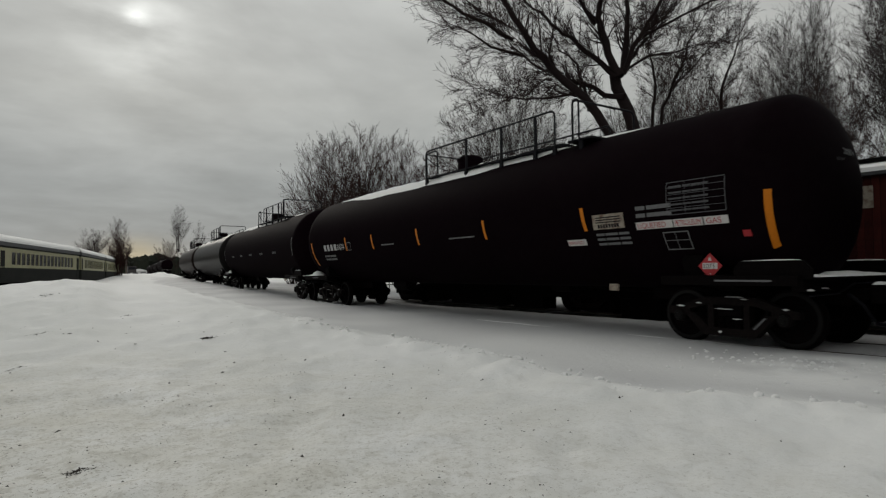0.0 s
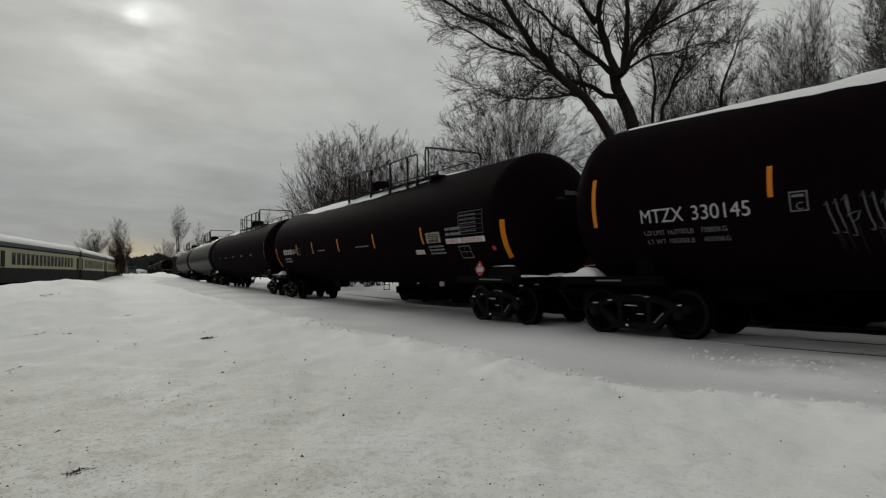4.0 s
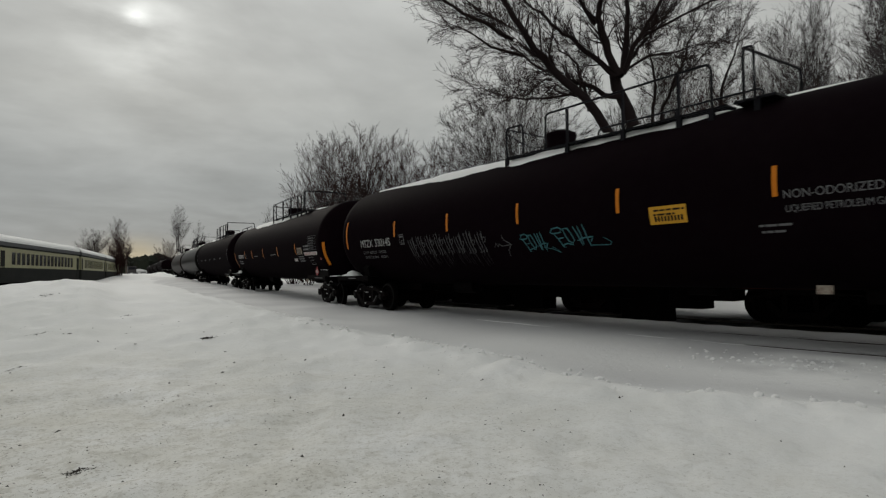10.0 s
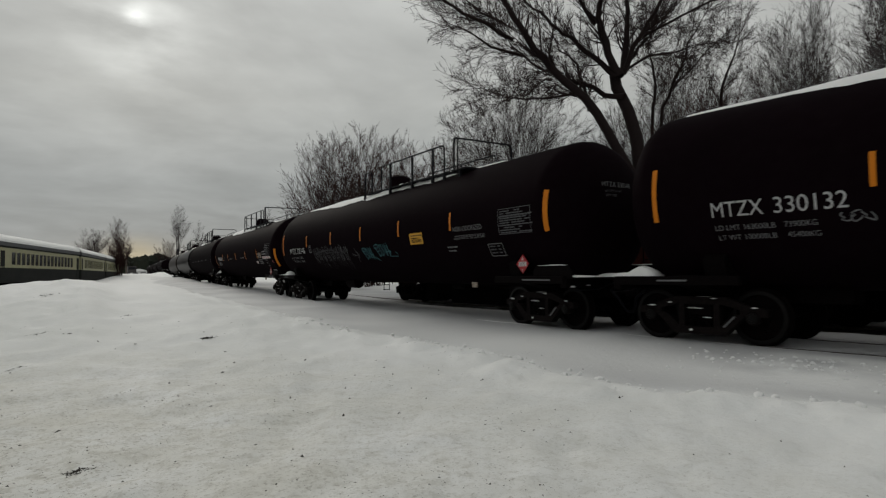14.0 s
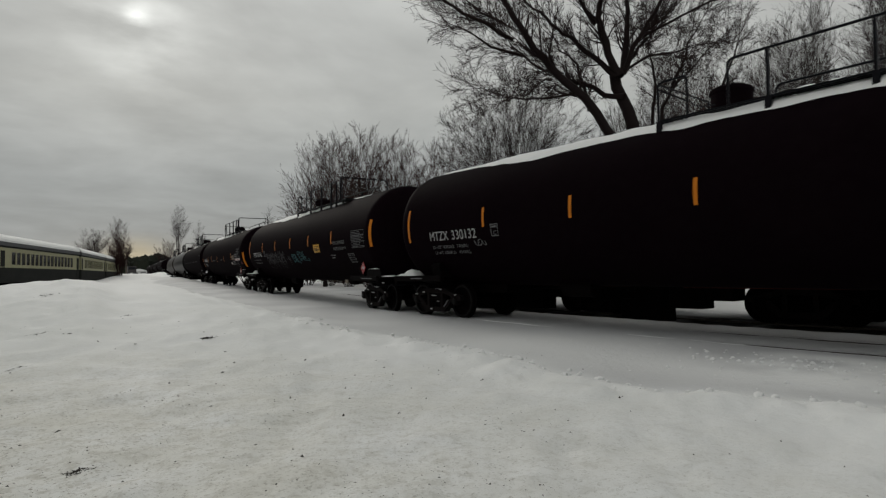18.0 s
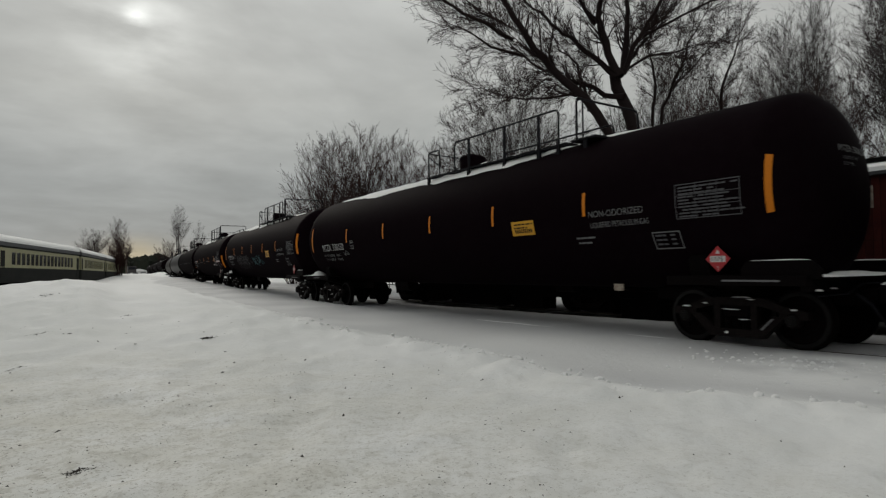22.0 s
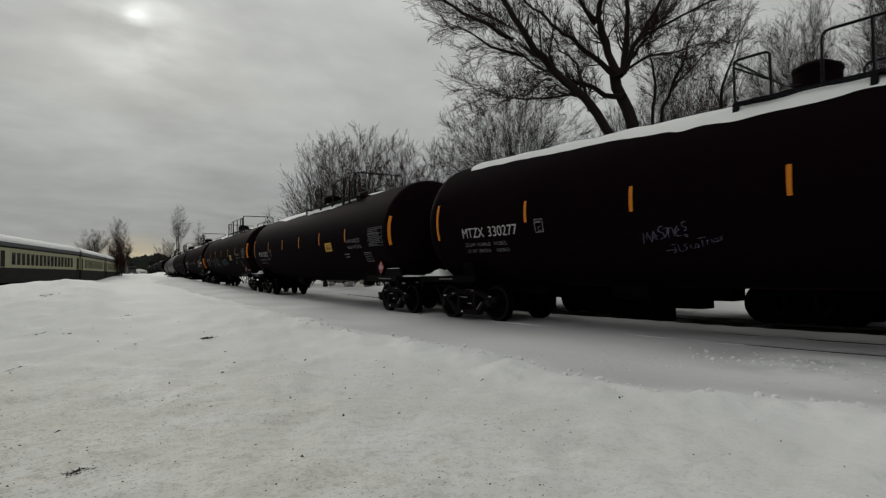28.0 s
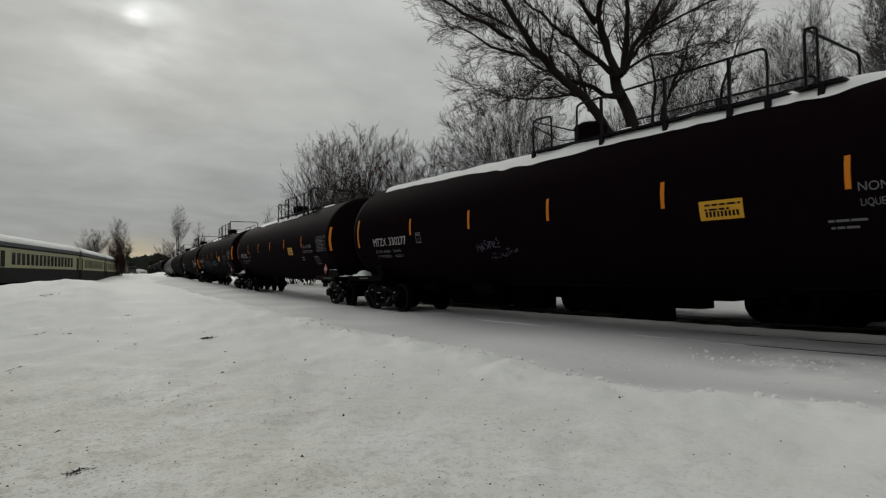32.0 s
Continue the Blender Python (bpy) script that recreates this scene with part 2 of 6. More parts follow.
# ---------------------------------------------------------------- mesh building
class Build:
    """Collects pieces of geometry for one mesh."""

    def __init__(self):
        self.v, self.f, self.n = [], [], 0

    def add(self, verts, faces):
        self.v.extend(verts)
        k = self.n
        self.f.extend([tuple(i + k for i in f) for f in faces])
        self.n += len(verts)
        return self

    def box(self, x0, x1, y0, y1, z0, z1, c=0.0):
        """A box with its edges along z and at the top bevelled by c."""
        if c <= 0:
            p = [(x0, y0, z0), (x1, y0, z0), (x1, y1, z0), (x0, y1, z0), (x0, y0, z1), (x1, y0, z1), (x1, y1, z1), (x0, y1, z1)]
            return self.add(p, [(3, 2, 1, 0), (4, 5, 6, 7), (0, 1, 5, 4), (1, 2, 6, 5), (2, 3, 7, 6), (3, 0, 4, 7)])

        def ring(z, d, e):
            return [(x0 + d + e, y0 + d, z), (x1 - d - e, y0 + d, z), (x1 - d, y0 + d + e, z), (x1 - d, y1 - d - e, z),
                    (x1 - d - e, y1 - d, z), (x0 + d + e, y1 - d, z), (x0 + d, y1 - d - e, z), (x0 + d, y0 + d + e, z)]
        p = ring(z0, 0, c) + ring(z1 - c, 0, c) + ring(z1, c, c * 0.6)
        fs = [tuple(range(7, -1, -1)), tuple(range(16, 24))]
        for a in (0, 8):
            fs += [(a + i, a + (i + 1) % 8, a + 8 + (i + 1) % 8, a + 8 + i) for i in range(8)]
        return self.add(p, fs)

    def prism(self, outline, x0, x1):
        """An outline in (y, z), anticlockwise, drawn out along x."""
        n = len(outline)
        p = [(x0, y, z) for y, z in outline] + [(x1, y, z) for y, z in outline]
        return self.add(p, [tuple(range(n - 1, -1, -1)), tuple(range(n, 2 * n))] + [(i, (i + 1) % n, n + (i + 1) % n, n + i) for i in range(n)])

    def prism_y(self, outline, y0, y1):
        """An outline in (x, z) drawn out along y."""
        n = len(outline)
        p = [(x, y0, z) for x, z in outline] + [(x, y1, z) for x, z in outline]
        return self.add(p, [tuple(range(n)), tuple(range(2 * n - 1, n - 1, -1))] + [(n + i, n + (i + 1) % n, (i + 1) % n, i) for i in range(n)])

    def lathe(self, profile, n=24, axis="x", at=(0, 0, 0), caps=True):
        """profile: (along, radius) turned round an axis."""
        p, fs = [], []
        for a, r in profile:
            for i in range(n):
                w = 2 * math.pi * i / n
                c, s = r * math.cos(w), r * math.sin(w)
                q = (a, c, s) if axis == "x" else (s, a, c) if axis == "y" else (c, s, a)
                p.append((q[0] + at[0], q[1] + at[1], q[2] + at[2]))
        for j in range(len(profile) - 1):
            fs += [(j * n + i, j * n + (i + 1) % n, (j + 1) * n + (i + 1) % n, (j + 1) * n + i) for i in range(n)]
        if caps:
            fs += [tuple(range(n - 1, -1, -1)), tuple(range((len(profile) - 1) * n, len(profile) * n))]
        return self.add(p, fs)

    def tube(self, pts, r, n=6):
        """A round bar along a line of points."""
        pts = [Vector(q) for q in pts]
        p, fs = [], []
        for i, q in enumerate(pts):
            d = (pts[min(i + 1, len(pts) - 1)] - pts[max(i - 1, 0)]).normalized()
            a = d.orthogonal().normalized() if i == 0 else (a - d * a.dot(d)).normalized()
            b = d.cross(a)
            p += [tuple(q + a * r * math.cos(2 * math.pi * k / n) + b * r * math.sin(2 * math.pi * k / n)) for k in range(n)]
        for j in range(len(pts) - 1):
            fs += [(j * n + i, j * n + (i + 1) % n, (j + 1) * n + (i + 1) % n, (j + 1) * n + i) for i in range(n)]
        fs += [tuple(range(n - 1, -1, -1)), tuple(range((len(pts) - 1) * n, len(pts) * n))]
        return self.add(p, fs)

    def mesh(self, name, mat, smooth=False):
        me = bpy.data.meshes.new(name)
        me.from_pydata(self.v, [], self.f)
        me.materials.append(mat)
        if smooth:
            me.polygons.foreach_set("use_smooth", [True] * len(me.polygons))
            me.set_sharp_from_angle(angle=radians(38))
        me.update()
        return me


def part(name, b, mat, parent, label="", smooth=False, at=None):
    """ONE mesh object under a thing or under a part; b is a Build or a finished mesh."""
    me = b.mesh(name, mat, smooth) if isinstance(b, Build) else b
    ob = new(name, me)
    ob.parent = parent
    if at is not None:
        ob.matrix_basis = at
    if label:
        tagged(ob, label)
    return ob


def thing(name, m, label, category, group="", kind=""):
    ob = new(name)
    ob.empty_display_size = 0.3
    ob.matrix_basis = m
    return tagged(ob, label, category, group, kind)


def bend(pts, r):
    """Rounds the corners of a line of points by r."""
    out = [Vector(pts[0])]
    for a, b, c in zip(pts, pts[1:], pts[2:]):
        a, b, c = Vector(a), Vector(b), Vector(c)
        p, q = b + (a - b).normalized() * r, b + (c - b).normalized() * r
        for k in range(5):
            u = k / 4
            out.append(p * (1 - u) ** 2 + b * 2 * u * (1 - u) + q * u ** 2)
    return out + [Vector(pts[-1])]


# ---------------------------------------------------------------- the line of the track
STEP = 0.25
S_ = np.arange(-90, 330 + STEP, STEP)
I0 = int(np.argmin(abs(S_)))
KNOTS = [0, 6, 12, 18, 25, 35, 50, 70, 100, 150, 220]


def run_line(turns, x0, y0):
    """A line that starts at (x0, y0) and heads by the given degrees at the knots."""
    h = np.radians(np.interp(S_, KNOTS, turns))
    x, y = np.cumsum(np.sin(h)) * STEP, np.cumsum(np.cos(h)) * STEP
    return x + x0 - x[I0], y + y0 - y[I0], h


X_, Y_, H_ = run_line([-0.13, 3.25, 6.1, 8.15, 11.43, 9.7, 11.32, 11.95, 12.0, 14.6, 15.0], 10.932, 1.29)
RISE = [0.019, 0.009, 0.04, 0.044, 0.09, 0.215, 0.332, 0.436, 0.52, 0.596, 0.681]
# the siding behind it
XS, YS, HS = run_line([-0.73, 1.28, 3.65, 7.22, 10.17, 11.51, 10.98, 10.85, 11.2, 11.78, 12.58], 15.36, 1.24)


def track(s, off=0.0):
    """Place and heading on the main track, s metres along it and off metres to the side away from the camera."""
    h = float(np.interp(s, S_, H_))
    return float(np.interp(s, S_, X_)) + off * math.cos(h), float(np.interp(s, S_, Y_)) - off * math.sin(h), h


def siding(s, off=0.0):
    """The same on the siding, off metres away from the camera."""
    h = float(np.interp(s, S_, HS))
    return float(np.interp(s, S_, XS)) + off * math.cos(h), float(np.interp(s, S_, YS)) - off * math.sin(h), h


def rise(s):
    """Height of the rails above the level where the camera stands."""
    return float(np.interp(s, KNOTS, RISE))


def on_track(s, half=8.27, z=0.0, line=track):
    """The pose of a car whose two trucks stand half metres before and behind s."""
    x0, y0, _ = line(s - half)
    x1, y1, _ = line(s + half)
    z0, z1 = rise(s - half), rise(s + half)
    return pose((x0 + x1) / 2, (y0 + y1) / 2, z + (z0 + z1) / 2, math.degrees(math.atan2(z1 - z0, 2 * half)), 0, -math.degrees(math.atan2(x1 - x0, y1 - y0)))


SPEED_T = [0, 2, 3.5, 5.5, 7.5, 9.5, 11.5, 13.5, 16.5, 18.5, 20.5, 22.5, 25.5, 27.5, 28.5, 29.5, 30.5, 32]
SPEED_V = [1.369, 1.428, 1.557, 1.729, 1.895, 1.965, 2.006, 2.007, 1.987, 1.967, 1.963, 1.963, 1.856, 1.688, 1.544, 1.345, 1.075, 0.784]
T_ = np.arange(0, 32.001, 0.02)
V_ = np.interp(T_, SPEED_T, SPEED_V)
GONE_ = np.concatenate([[0], np.cumsum((V_[1:] + V_[:-1]) / 2 * 0.02)])


def gone(t):
    """Metres that the train has rolled by t seconds."""
    return float(np.interp(t, T_, GONE_))


# ---------------------------------------------------------------- ground
TABLE = np.random.RandomState(7).rand(256, 256)


def value_noise(x, y, size, k=0):
    x, y = np.asarray(x) / size + 31.7 * k + 500, np.asarray(y) / size + 17.3 * k + 500
    i, j = np.floor(x).astype(int), np.floor(y).astype(int)
    u, v = x - i, y - j
    u, v = u * u * (3 - 2 * u), v * v * (3 - 2 * v)
    i0, i1, j0, j1 = i % 256, (i + 1) % 256, j % 256, (j + 1) % 256
    return (TABLE[i0, j0] * (1 - u) + TABLE[i1, j0] * u) * (1 - v) + (TABLE[i0, j1] * (1 - u) + TABLE[i1, j1] * u) * v - 0.5


def smooth(a, b, x):
    u = np.clip((x - a) / (b - a), 0, 1)
    return u * u * (3 - 2 * u)


def ground_height(x, y):
    x, y = np.asarray(x, float), np.asarray(y, float)
    xt = np.interp(y, Y_, X_)
    lat = (x - xt) * np.cos(np.interp(y, Y_, H_))
    back = (x - np.interp(y, YS, XS)) * np.cos(np.interp(y, YS, HS)) + 3.95
    level = np.interp(y, KNOTS, RISE)
    # packed snow along the rails, a ploughed edge, then trodden snow
    z = -0.007 - 0.027 * smooth(-2.2, -4.0, lat) + 0.008 * smooth(3.0, 6.0, y) + 0.026 * smooth(2.4, 3.0, lat) + 0.012 * value_noise(x, y, 0.9) + 0.006 * value_noise(x, y, 0.3, 13)
    z = z - 0.12 * smooth(1.9, 2.5, back) * smooth(3.35, 3.05, back) * smooth(40, 20, y)
    # snow banked beside the near rail further up the line
    z = z + (0.10 * smooth(11.0, 20.0, y) + 0.15 * smooth(28, 50, y) + 0.28 * smooth(50, 85, y)) * smooth(220, 150, y) * smooth(-0.86, -1.15, lat) * smooth(-5.5, -3.0, lat) * (1 + 0.5 * value_noise(x, y, 0.9, 40))
    edge = lat + 0.9 * value_noise(x, y, 2.6, 1) + 0.35 * value_noise(x, y, 0.7, 2) + 0.22 * value_noise(x, y, 0.25, 24)
    bank = smooth(-4.55, -5.4, edge)
    lip = np.exp(-((edge + 5.5) / 0.5) ** 2)
    rough = 0.03 * value_noise(x, y, 2.2, 3) + 0.055 * value_noise(x, y, 0.75, 4) + 0.045 * value_noise(x, y, 0.3, 5)
    z = z + bank * (0.02 + rough) + lip * (0.05 + 0.16 * value_noise(x, y, 0.45, 6) + 0.06 * value_noise(x, y, 0.18, 25))
    # ploughed-up heap between the tracks
    r = np.hypot(x, y)
    crest = smooth(7, 21, r) * smooth(60, 30, r)
    ends = smooth(-3.0, 4.0, x + 0.6 * value_noise(x, y, 3.0, 8)) * smooth(-3.2, -7.2, lat + 1.0 * value_noise(x, y, 3.5, 7))
    heap = 1.0 - 0.34 * smooth(0.145, 0.20, x / np.maximum(y, 0.5))
    z = z + crest * ends * heap * (0.98 + 0.02 * value_noise(x, y, 3.0, 9) + 0.035 * value_noise(x, y, 1.0, 10) + 0.07 * value_noise(x, y, 0.4, 26) + 0.05 * value_noise(x, y, 0.2, 45))
    # trodden lumps close by
    close = smooth(26, 9, r) * bank
    z = z + close * (0.045 * value_noise(x, y, 0.42, 41) + 0.020 * value_noise(x, y, 0.17, 42) + 0.007 * value_noise(x, y, 0.08, 43))
    z = z + 0.17 * np.exp(-((x - 3.05) ** 2 + ((y - 24.8) / 1.6) ** 2) / 0.35)
    # the yard road climbs a little beyond the heap
    z = z + 1.22 * smooth(55, 130, r) * np.maximum(smooth(-2.6, -5.5, lat) * smooth(-15.0, -11.0, lat), smooth(145, 175, r) * smooth(4.0, 0.0, lat) * smooth(-26.0, -18.0, lat))
    # rough snow behind the tracks
    far = smooth(6.3, 8.0, back)
    z = z + far * (0.12 + 0.3 * value_noise(x, y, 4.0, 11) + 0.1 * value_noise(x, y, 1.2, 12))
    z = z + level
    return np.where(r > 220, np.where(r > 400, 0.0, z * (400 - r) / 180), z)


def make_ground():
    rad = [0.0]
    r = 0.7
    while r < 3000:
        rad.append(r)
        r *= 1.021
    ang = np.radians(np.concatenate([np.arange(-4, 84, 0.25), np.arange(84, 356, 4)]))
    rr, aa = np.meshgrid(np.array(rad[1:]), ang, indexing="ij")
    x, y = rr * np.sin(aa), rr * np.cos(aa)
    z = ground_height(x, y)
    nr, na = rr.shape
    co = np.stack([x, y, z], -1).reshape(-1, 3)
    i, j = np.meshgrid(np.arange(nr - 1), np.arange(na), indexing="ij")
    a, b = i * na + j, i * na + (j + 1) % na
    q = np.stack([a, b, b + na, a + na], -1).reshape(-1, 4)[:, ::-1]
    me = bpy.data.meshes.new("ground")
    verts = co.tolist() + [(0, 0, float(ground_height(0, 0)))]
    cap = [(nr * na, k, (k + 1) % na) for k in range(na)]
    me.from_pydata(verts, [], q.tolist() + cap)
    me.polygons.foreach_set("use_smooth", [True] * len(me.polygons))
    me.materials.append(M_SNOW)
    xa, ya = np.append(x.ravel(), 0), np.append(y.ravel(), 0)
    lat = (xa - np.interp(ya, Y_, X_)) * np.cos(np.interp(ya, Y_, H_))
    edge = lat + 0.9 * value_noise(xa, ya, 2.6, 1) + 0.35 * value_noise(xa, ya, 0.7, 2)
    packed = smooth(-5.2, -4.4, edge) * smooth(7.5, 5.5, lat) * np.clip(0.8 + 0.7 * value_noise(xa, ya, 1.7, 15), 0, 1) * smooth(120, 60, np.hypot(xa, ya))
    blown = np.exp(-((ya - 2.7) / 1.3) ** 2) * smooth(-4.6, -3.2, lat) * smooth(-0.9, -1.5, lat)
    packed = packed * (1 - 1.0 * blown * np.clip(0.75 + 1.8 * value_noise(xa, ya, 0.6, 27) + 0.8 * value_noise(xa, ya, 0.2, 28), 0, 1))
    at = me.attributes.new("packed", "FLOAT", "POINT")
    at.data.foreach_set("value", packed.astype(np.float32))
    # mask of the darkened strip in front of the siding cars, shade included
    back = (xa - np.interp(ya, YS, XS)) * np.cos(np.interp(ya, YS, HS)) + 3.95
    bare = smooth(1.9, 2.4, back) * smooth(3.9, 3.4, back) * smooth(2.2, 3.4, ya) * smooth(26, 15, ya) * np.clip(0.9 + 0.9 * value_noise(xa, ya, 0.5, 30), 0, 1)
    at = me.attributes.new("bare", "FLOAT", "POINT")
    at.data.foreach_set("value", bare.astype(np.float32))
    me.update()
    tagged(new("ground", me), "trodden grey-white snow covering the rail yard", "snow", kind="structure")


make_ground()


def make_track(line, name, s0, s1):
    """Two rails on ties that the snow hides."""
    t = thing(name, Matrix.Identity(4), "steel rails sunk in packed snow", "railway track", kind="structure")
    prof = [(-0.075, -0.15), (0.075, -0.15), (0.075, -0.135), (0.012, -0.12), (0.012, -0.04), (0.036, -0.03), (0.036, -0.006), (0.028, 0.0), (-0.028, 0.0), (-0.036, -0.006), (-0.036, -0.03), (-0.012, -0.04), (-0.012, -0.12), (-0.075, -0.135)]
    n = len(prof)
    for side in (-0.7525, 0.7525):
        v, f = [], []
        ss = np.arange(s0, s1, 2.0)
        for s in ss:
            for px, pz in prof:
                x, y, h = line(float(s), side + px)
                v.append((x, y, pz + rise(float(s))))
        for k in range(len(ss) - 1):
            f += [(k * n + i, k * n + (i + 1) % n, (k + 1) * n + (i + 1) % n, (k + 1) * n + i) for i in range(n)]
        b = Build()
        b.add(v, f)
        rl = part("rail", b, M_RAIL, t)
        v, f = [], []
        for s in ss:
            for px, pz in ((0.026, 0.0015), (-0.026, 0.0015), (-0.034, -0.006), (0.034, -0.006)):
                x, y, h = line(float(s), side + px)
                v.append((x, y, pz + rise(float(s))))
        for k in range(len(ss) - 1):
            f += [(k * 4 + i, k * 4 + (i + 1) % 4, (k + 1) * 4 + (i + 1) % 4, (k + 1) * 4 + i) for i in range(4)]
        b = Build()
        b.add(v, f)
        part("running_surface", b, M_RAILTOP if line is track else M_RAIL, rl, "worn bright rail head")


make_track(track, "main_track", -60, 300)
make_track(siding, "siding_track", -40, 34)

# ---------------------------------------------------------------- tank car
R, ZC, HALF, HEAD = 1.635, 2.525, 8.92, 0.72
MARK = 2.585
TRUCK, AXLE, WHEEL_R = 8.27, 0.9, 0.457


def skin(y, a, lift=0.0):
    """A point on the near side of the tank: y along the car, a metres round the shell above its middle."""
    w = a / R
    r = R + lift
    over = abs(y) - HALF
    if over > 0:
        u = min(over / HEAD, 0.98)
        k = math.sqrt(1 - u * u)
        return (-r * k * math.cos(w), y, ZC + r * k * math.sin(w))
    return (-r * math.cos(w), y, ZC + r * math.sin(w))


def wheel_mesh():
    b = Build()
    w = WHEEL_R
    b.lathe([(0.062, 0.10), (0.07, 0.13), (0.02, 0.17), (0.012, w - 0.11), (0.062, w - 0.075), (0.066, w - 0.008), (0.05, w), (-0.055, w - 0.003), (-0.062, w + 0.026), (-0.076, w + 0.026), (-0.078, w - 0.07), (-0.03, w - 0.11), (-0.028, 0.17), (-0.07, 0.13), (-0.07, 0.10)], 40)
    for k in range(3):
        a = k * 2.094
        b.lathe([(0.0, 0.035), (0.03, 0.03)], 8, at=(0.012, 0.24 * math.cos(a), 0.24 * math.sin(a)))
    return b.mesh("wheel", M_IRON, True)


def tread_mesh():
    b = Build()
    w = WHEEL_R
    b.lathe([(0.0690, w - 0.085), (0.0675, w - 0.03), (0.055, w - 0.004)], 40, caps=False)
    return b.mesh("rim_face", M_STEEL, True)


def sideframe_mesh():
    b = Build()
    z = WHEEL_R
    # top chord, bottom chord, diagonals and columns round the windows
    b.prism([(-1.12, z + 0.02), (-0.70, z + 0.02), (-0.70, z + 0.12), (-0.42, z + 0.20), (0.42, z + 0.20), (0.70, z + 0.12), (0.70, z + 0.02), (1.12, z + 0.02), (1.12, z + 0.14), (0.78, z + 0.21), (0.45, z + 0.33), (-0.45, z + 0.33), (-0.78, z + 0.21), (-1.12, z + 0.14)][::-1], -0.07, 0.07)
    b.prism([(-0.80, z + 0.05), (-0.60, z + 0.05), (-0.34, z - 0.18), (0.34, z - 0.18), (0.60, z + 0.05), (0.80, z + 0.05), (0.44, z - 0.31), (-0.44, z - 0.31)][::-1], -0.09, 0.09)
    b.box(-0.08, 0.08, -0.36, -0.26, z - 0.24, z + 0.22)
    b.box(-0.08, 0.08, 0.26, 0.36, z - 0.24, z + 0.22)
    return b.mesh("sideframe", M_FRAME, True)


def spring_mesh():
    b = Build()
    pts = [(0.055 * math.cos(a), 0.055 * math.sin(a), WHEEL_R - 0.21 + 0.22 * a / (12 * math.pi)) for a in np.linspace(0, 12 * math.pi, 60)]
    b.tube(pts, 0.014, 5)
    return b.mesh("spring", M_IRON, True)


def bearing_mesh():
    b = Build()
    b.lathe([(-0.10, 0.10), (0.07, 0.115), (0.09, 0.10), (0.10, 0.05), (0.10, 0.0)], 18, caps=False)
    b.box(-0.09, 0.05, -0.16, 0.16, 0.06, 0.14, 0.02)
    return b.mesh("bearing", M_FRAME, True)


def snow_blob(b, x0, x1, y0, y1, z, h, seed, nx=6, ny=9):
    """A rounded, uneven heap of snow over a flat top."""
    p, f = [], []
    for i in range(nx + 1):
        for j in range(ny + 1):
            u, v = i / nx, j / ny
            x, y = x0 + (x1 - x0) * u, y0 + (y1 - y0) * v
            k = (4 * u * (1 - u)) ** 0.4 * (4 * v * (1 - v)) ** 0.4
            p.append((x, y, z + h * k * (0.75 + 0.9 * float(value_noise(x + seed * 3.1, y + seed, 0.35)))))
    n = ny + 1
    for i in range(nx):
        for j in range(ny):
            f.append((i * n + j, (i + 1) * n + j, (i + 1) * n + j + 1, i * n + j + 1))
    base = len(p)
    rim = [i * n for i in range(nx + 1)] + [nx * n + j for j in range(1, n)] + [i * n + ny for i in range(nx - 1, -1, -1)] + [j for j in range(ny - 1, 0, -1)]
    p += [(p[i][0], p[i][1], z) for i in rim]
    m = len(rim)
    f += [(rim[i], base + i, base + (i + 1) % m, rim[(i + 1) % m]) for i in range(m)]
    f.append(tuple(base + i for i in range(m)))
    b.add(p, f)
    return b


def cling(y0, y1, z0, z1, x, seed):
    """Snow stuck to an upright face that looks along -x: an uneven, bulging patch."""
    rng = random.Random(seed)
    b = Build()
    m = max(3, int((y1 - y0) / 0.05))
    p = []
    for j in range(m + 1):
        v = j / m
        y = y0 + (y1 - y0) * v
        e = (4 * v * (1 - v)) ** 0.5
        lo, hi = z0 + (z1 - z0) * (0.5 - e * rng.uniform(0.25, 0.5)), z0 + (z1 - z0) * (0.5 + e * rng.uniform(0.3, 0.5))
        q = 0.022 * e * rng.uniform(0.6, 1.3)
        p += [(x + 0.012, y, lo), (x - q, y, lo + (hi - lo) * 0.35), (x - q * 0.9, y, lo + (hi - lo) * 0.75), (x + 0.012, y, hi)]
    b.add(p, [(j * 4 + i, j * 4 + i + 1, j * 4 + 5 + i, j * 4 + 4 + i) for j in range(m) for i in range(3)])
    return b


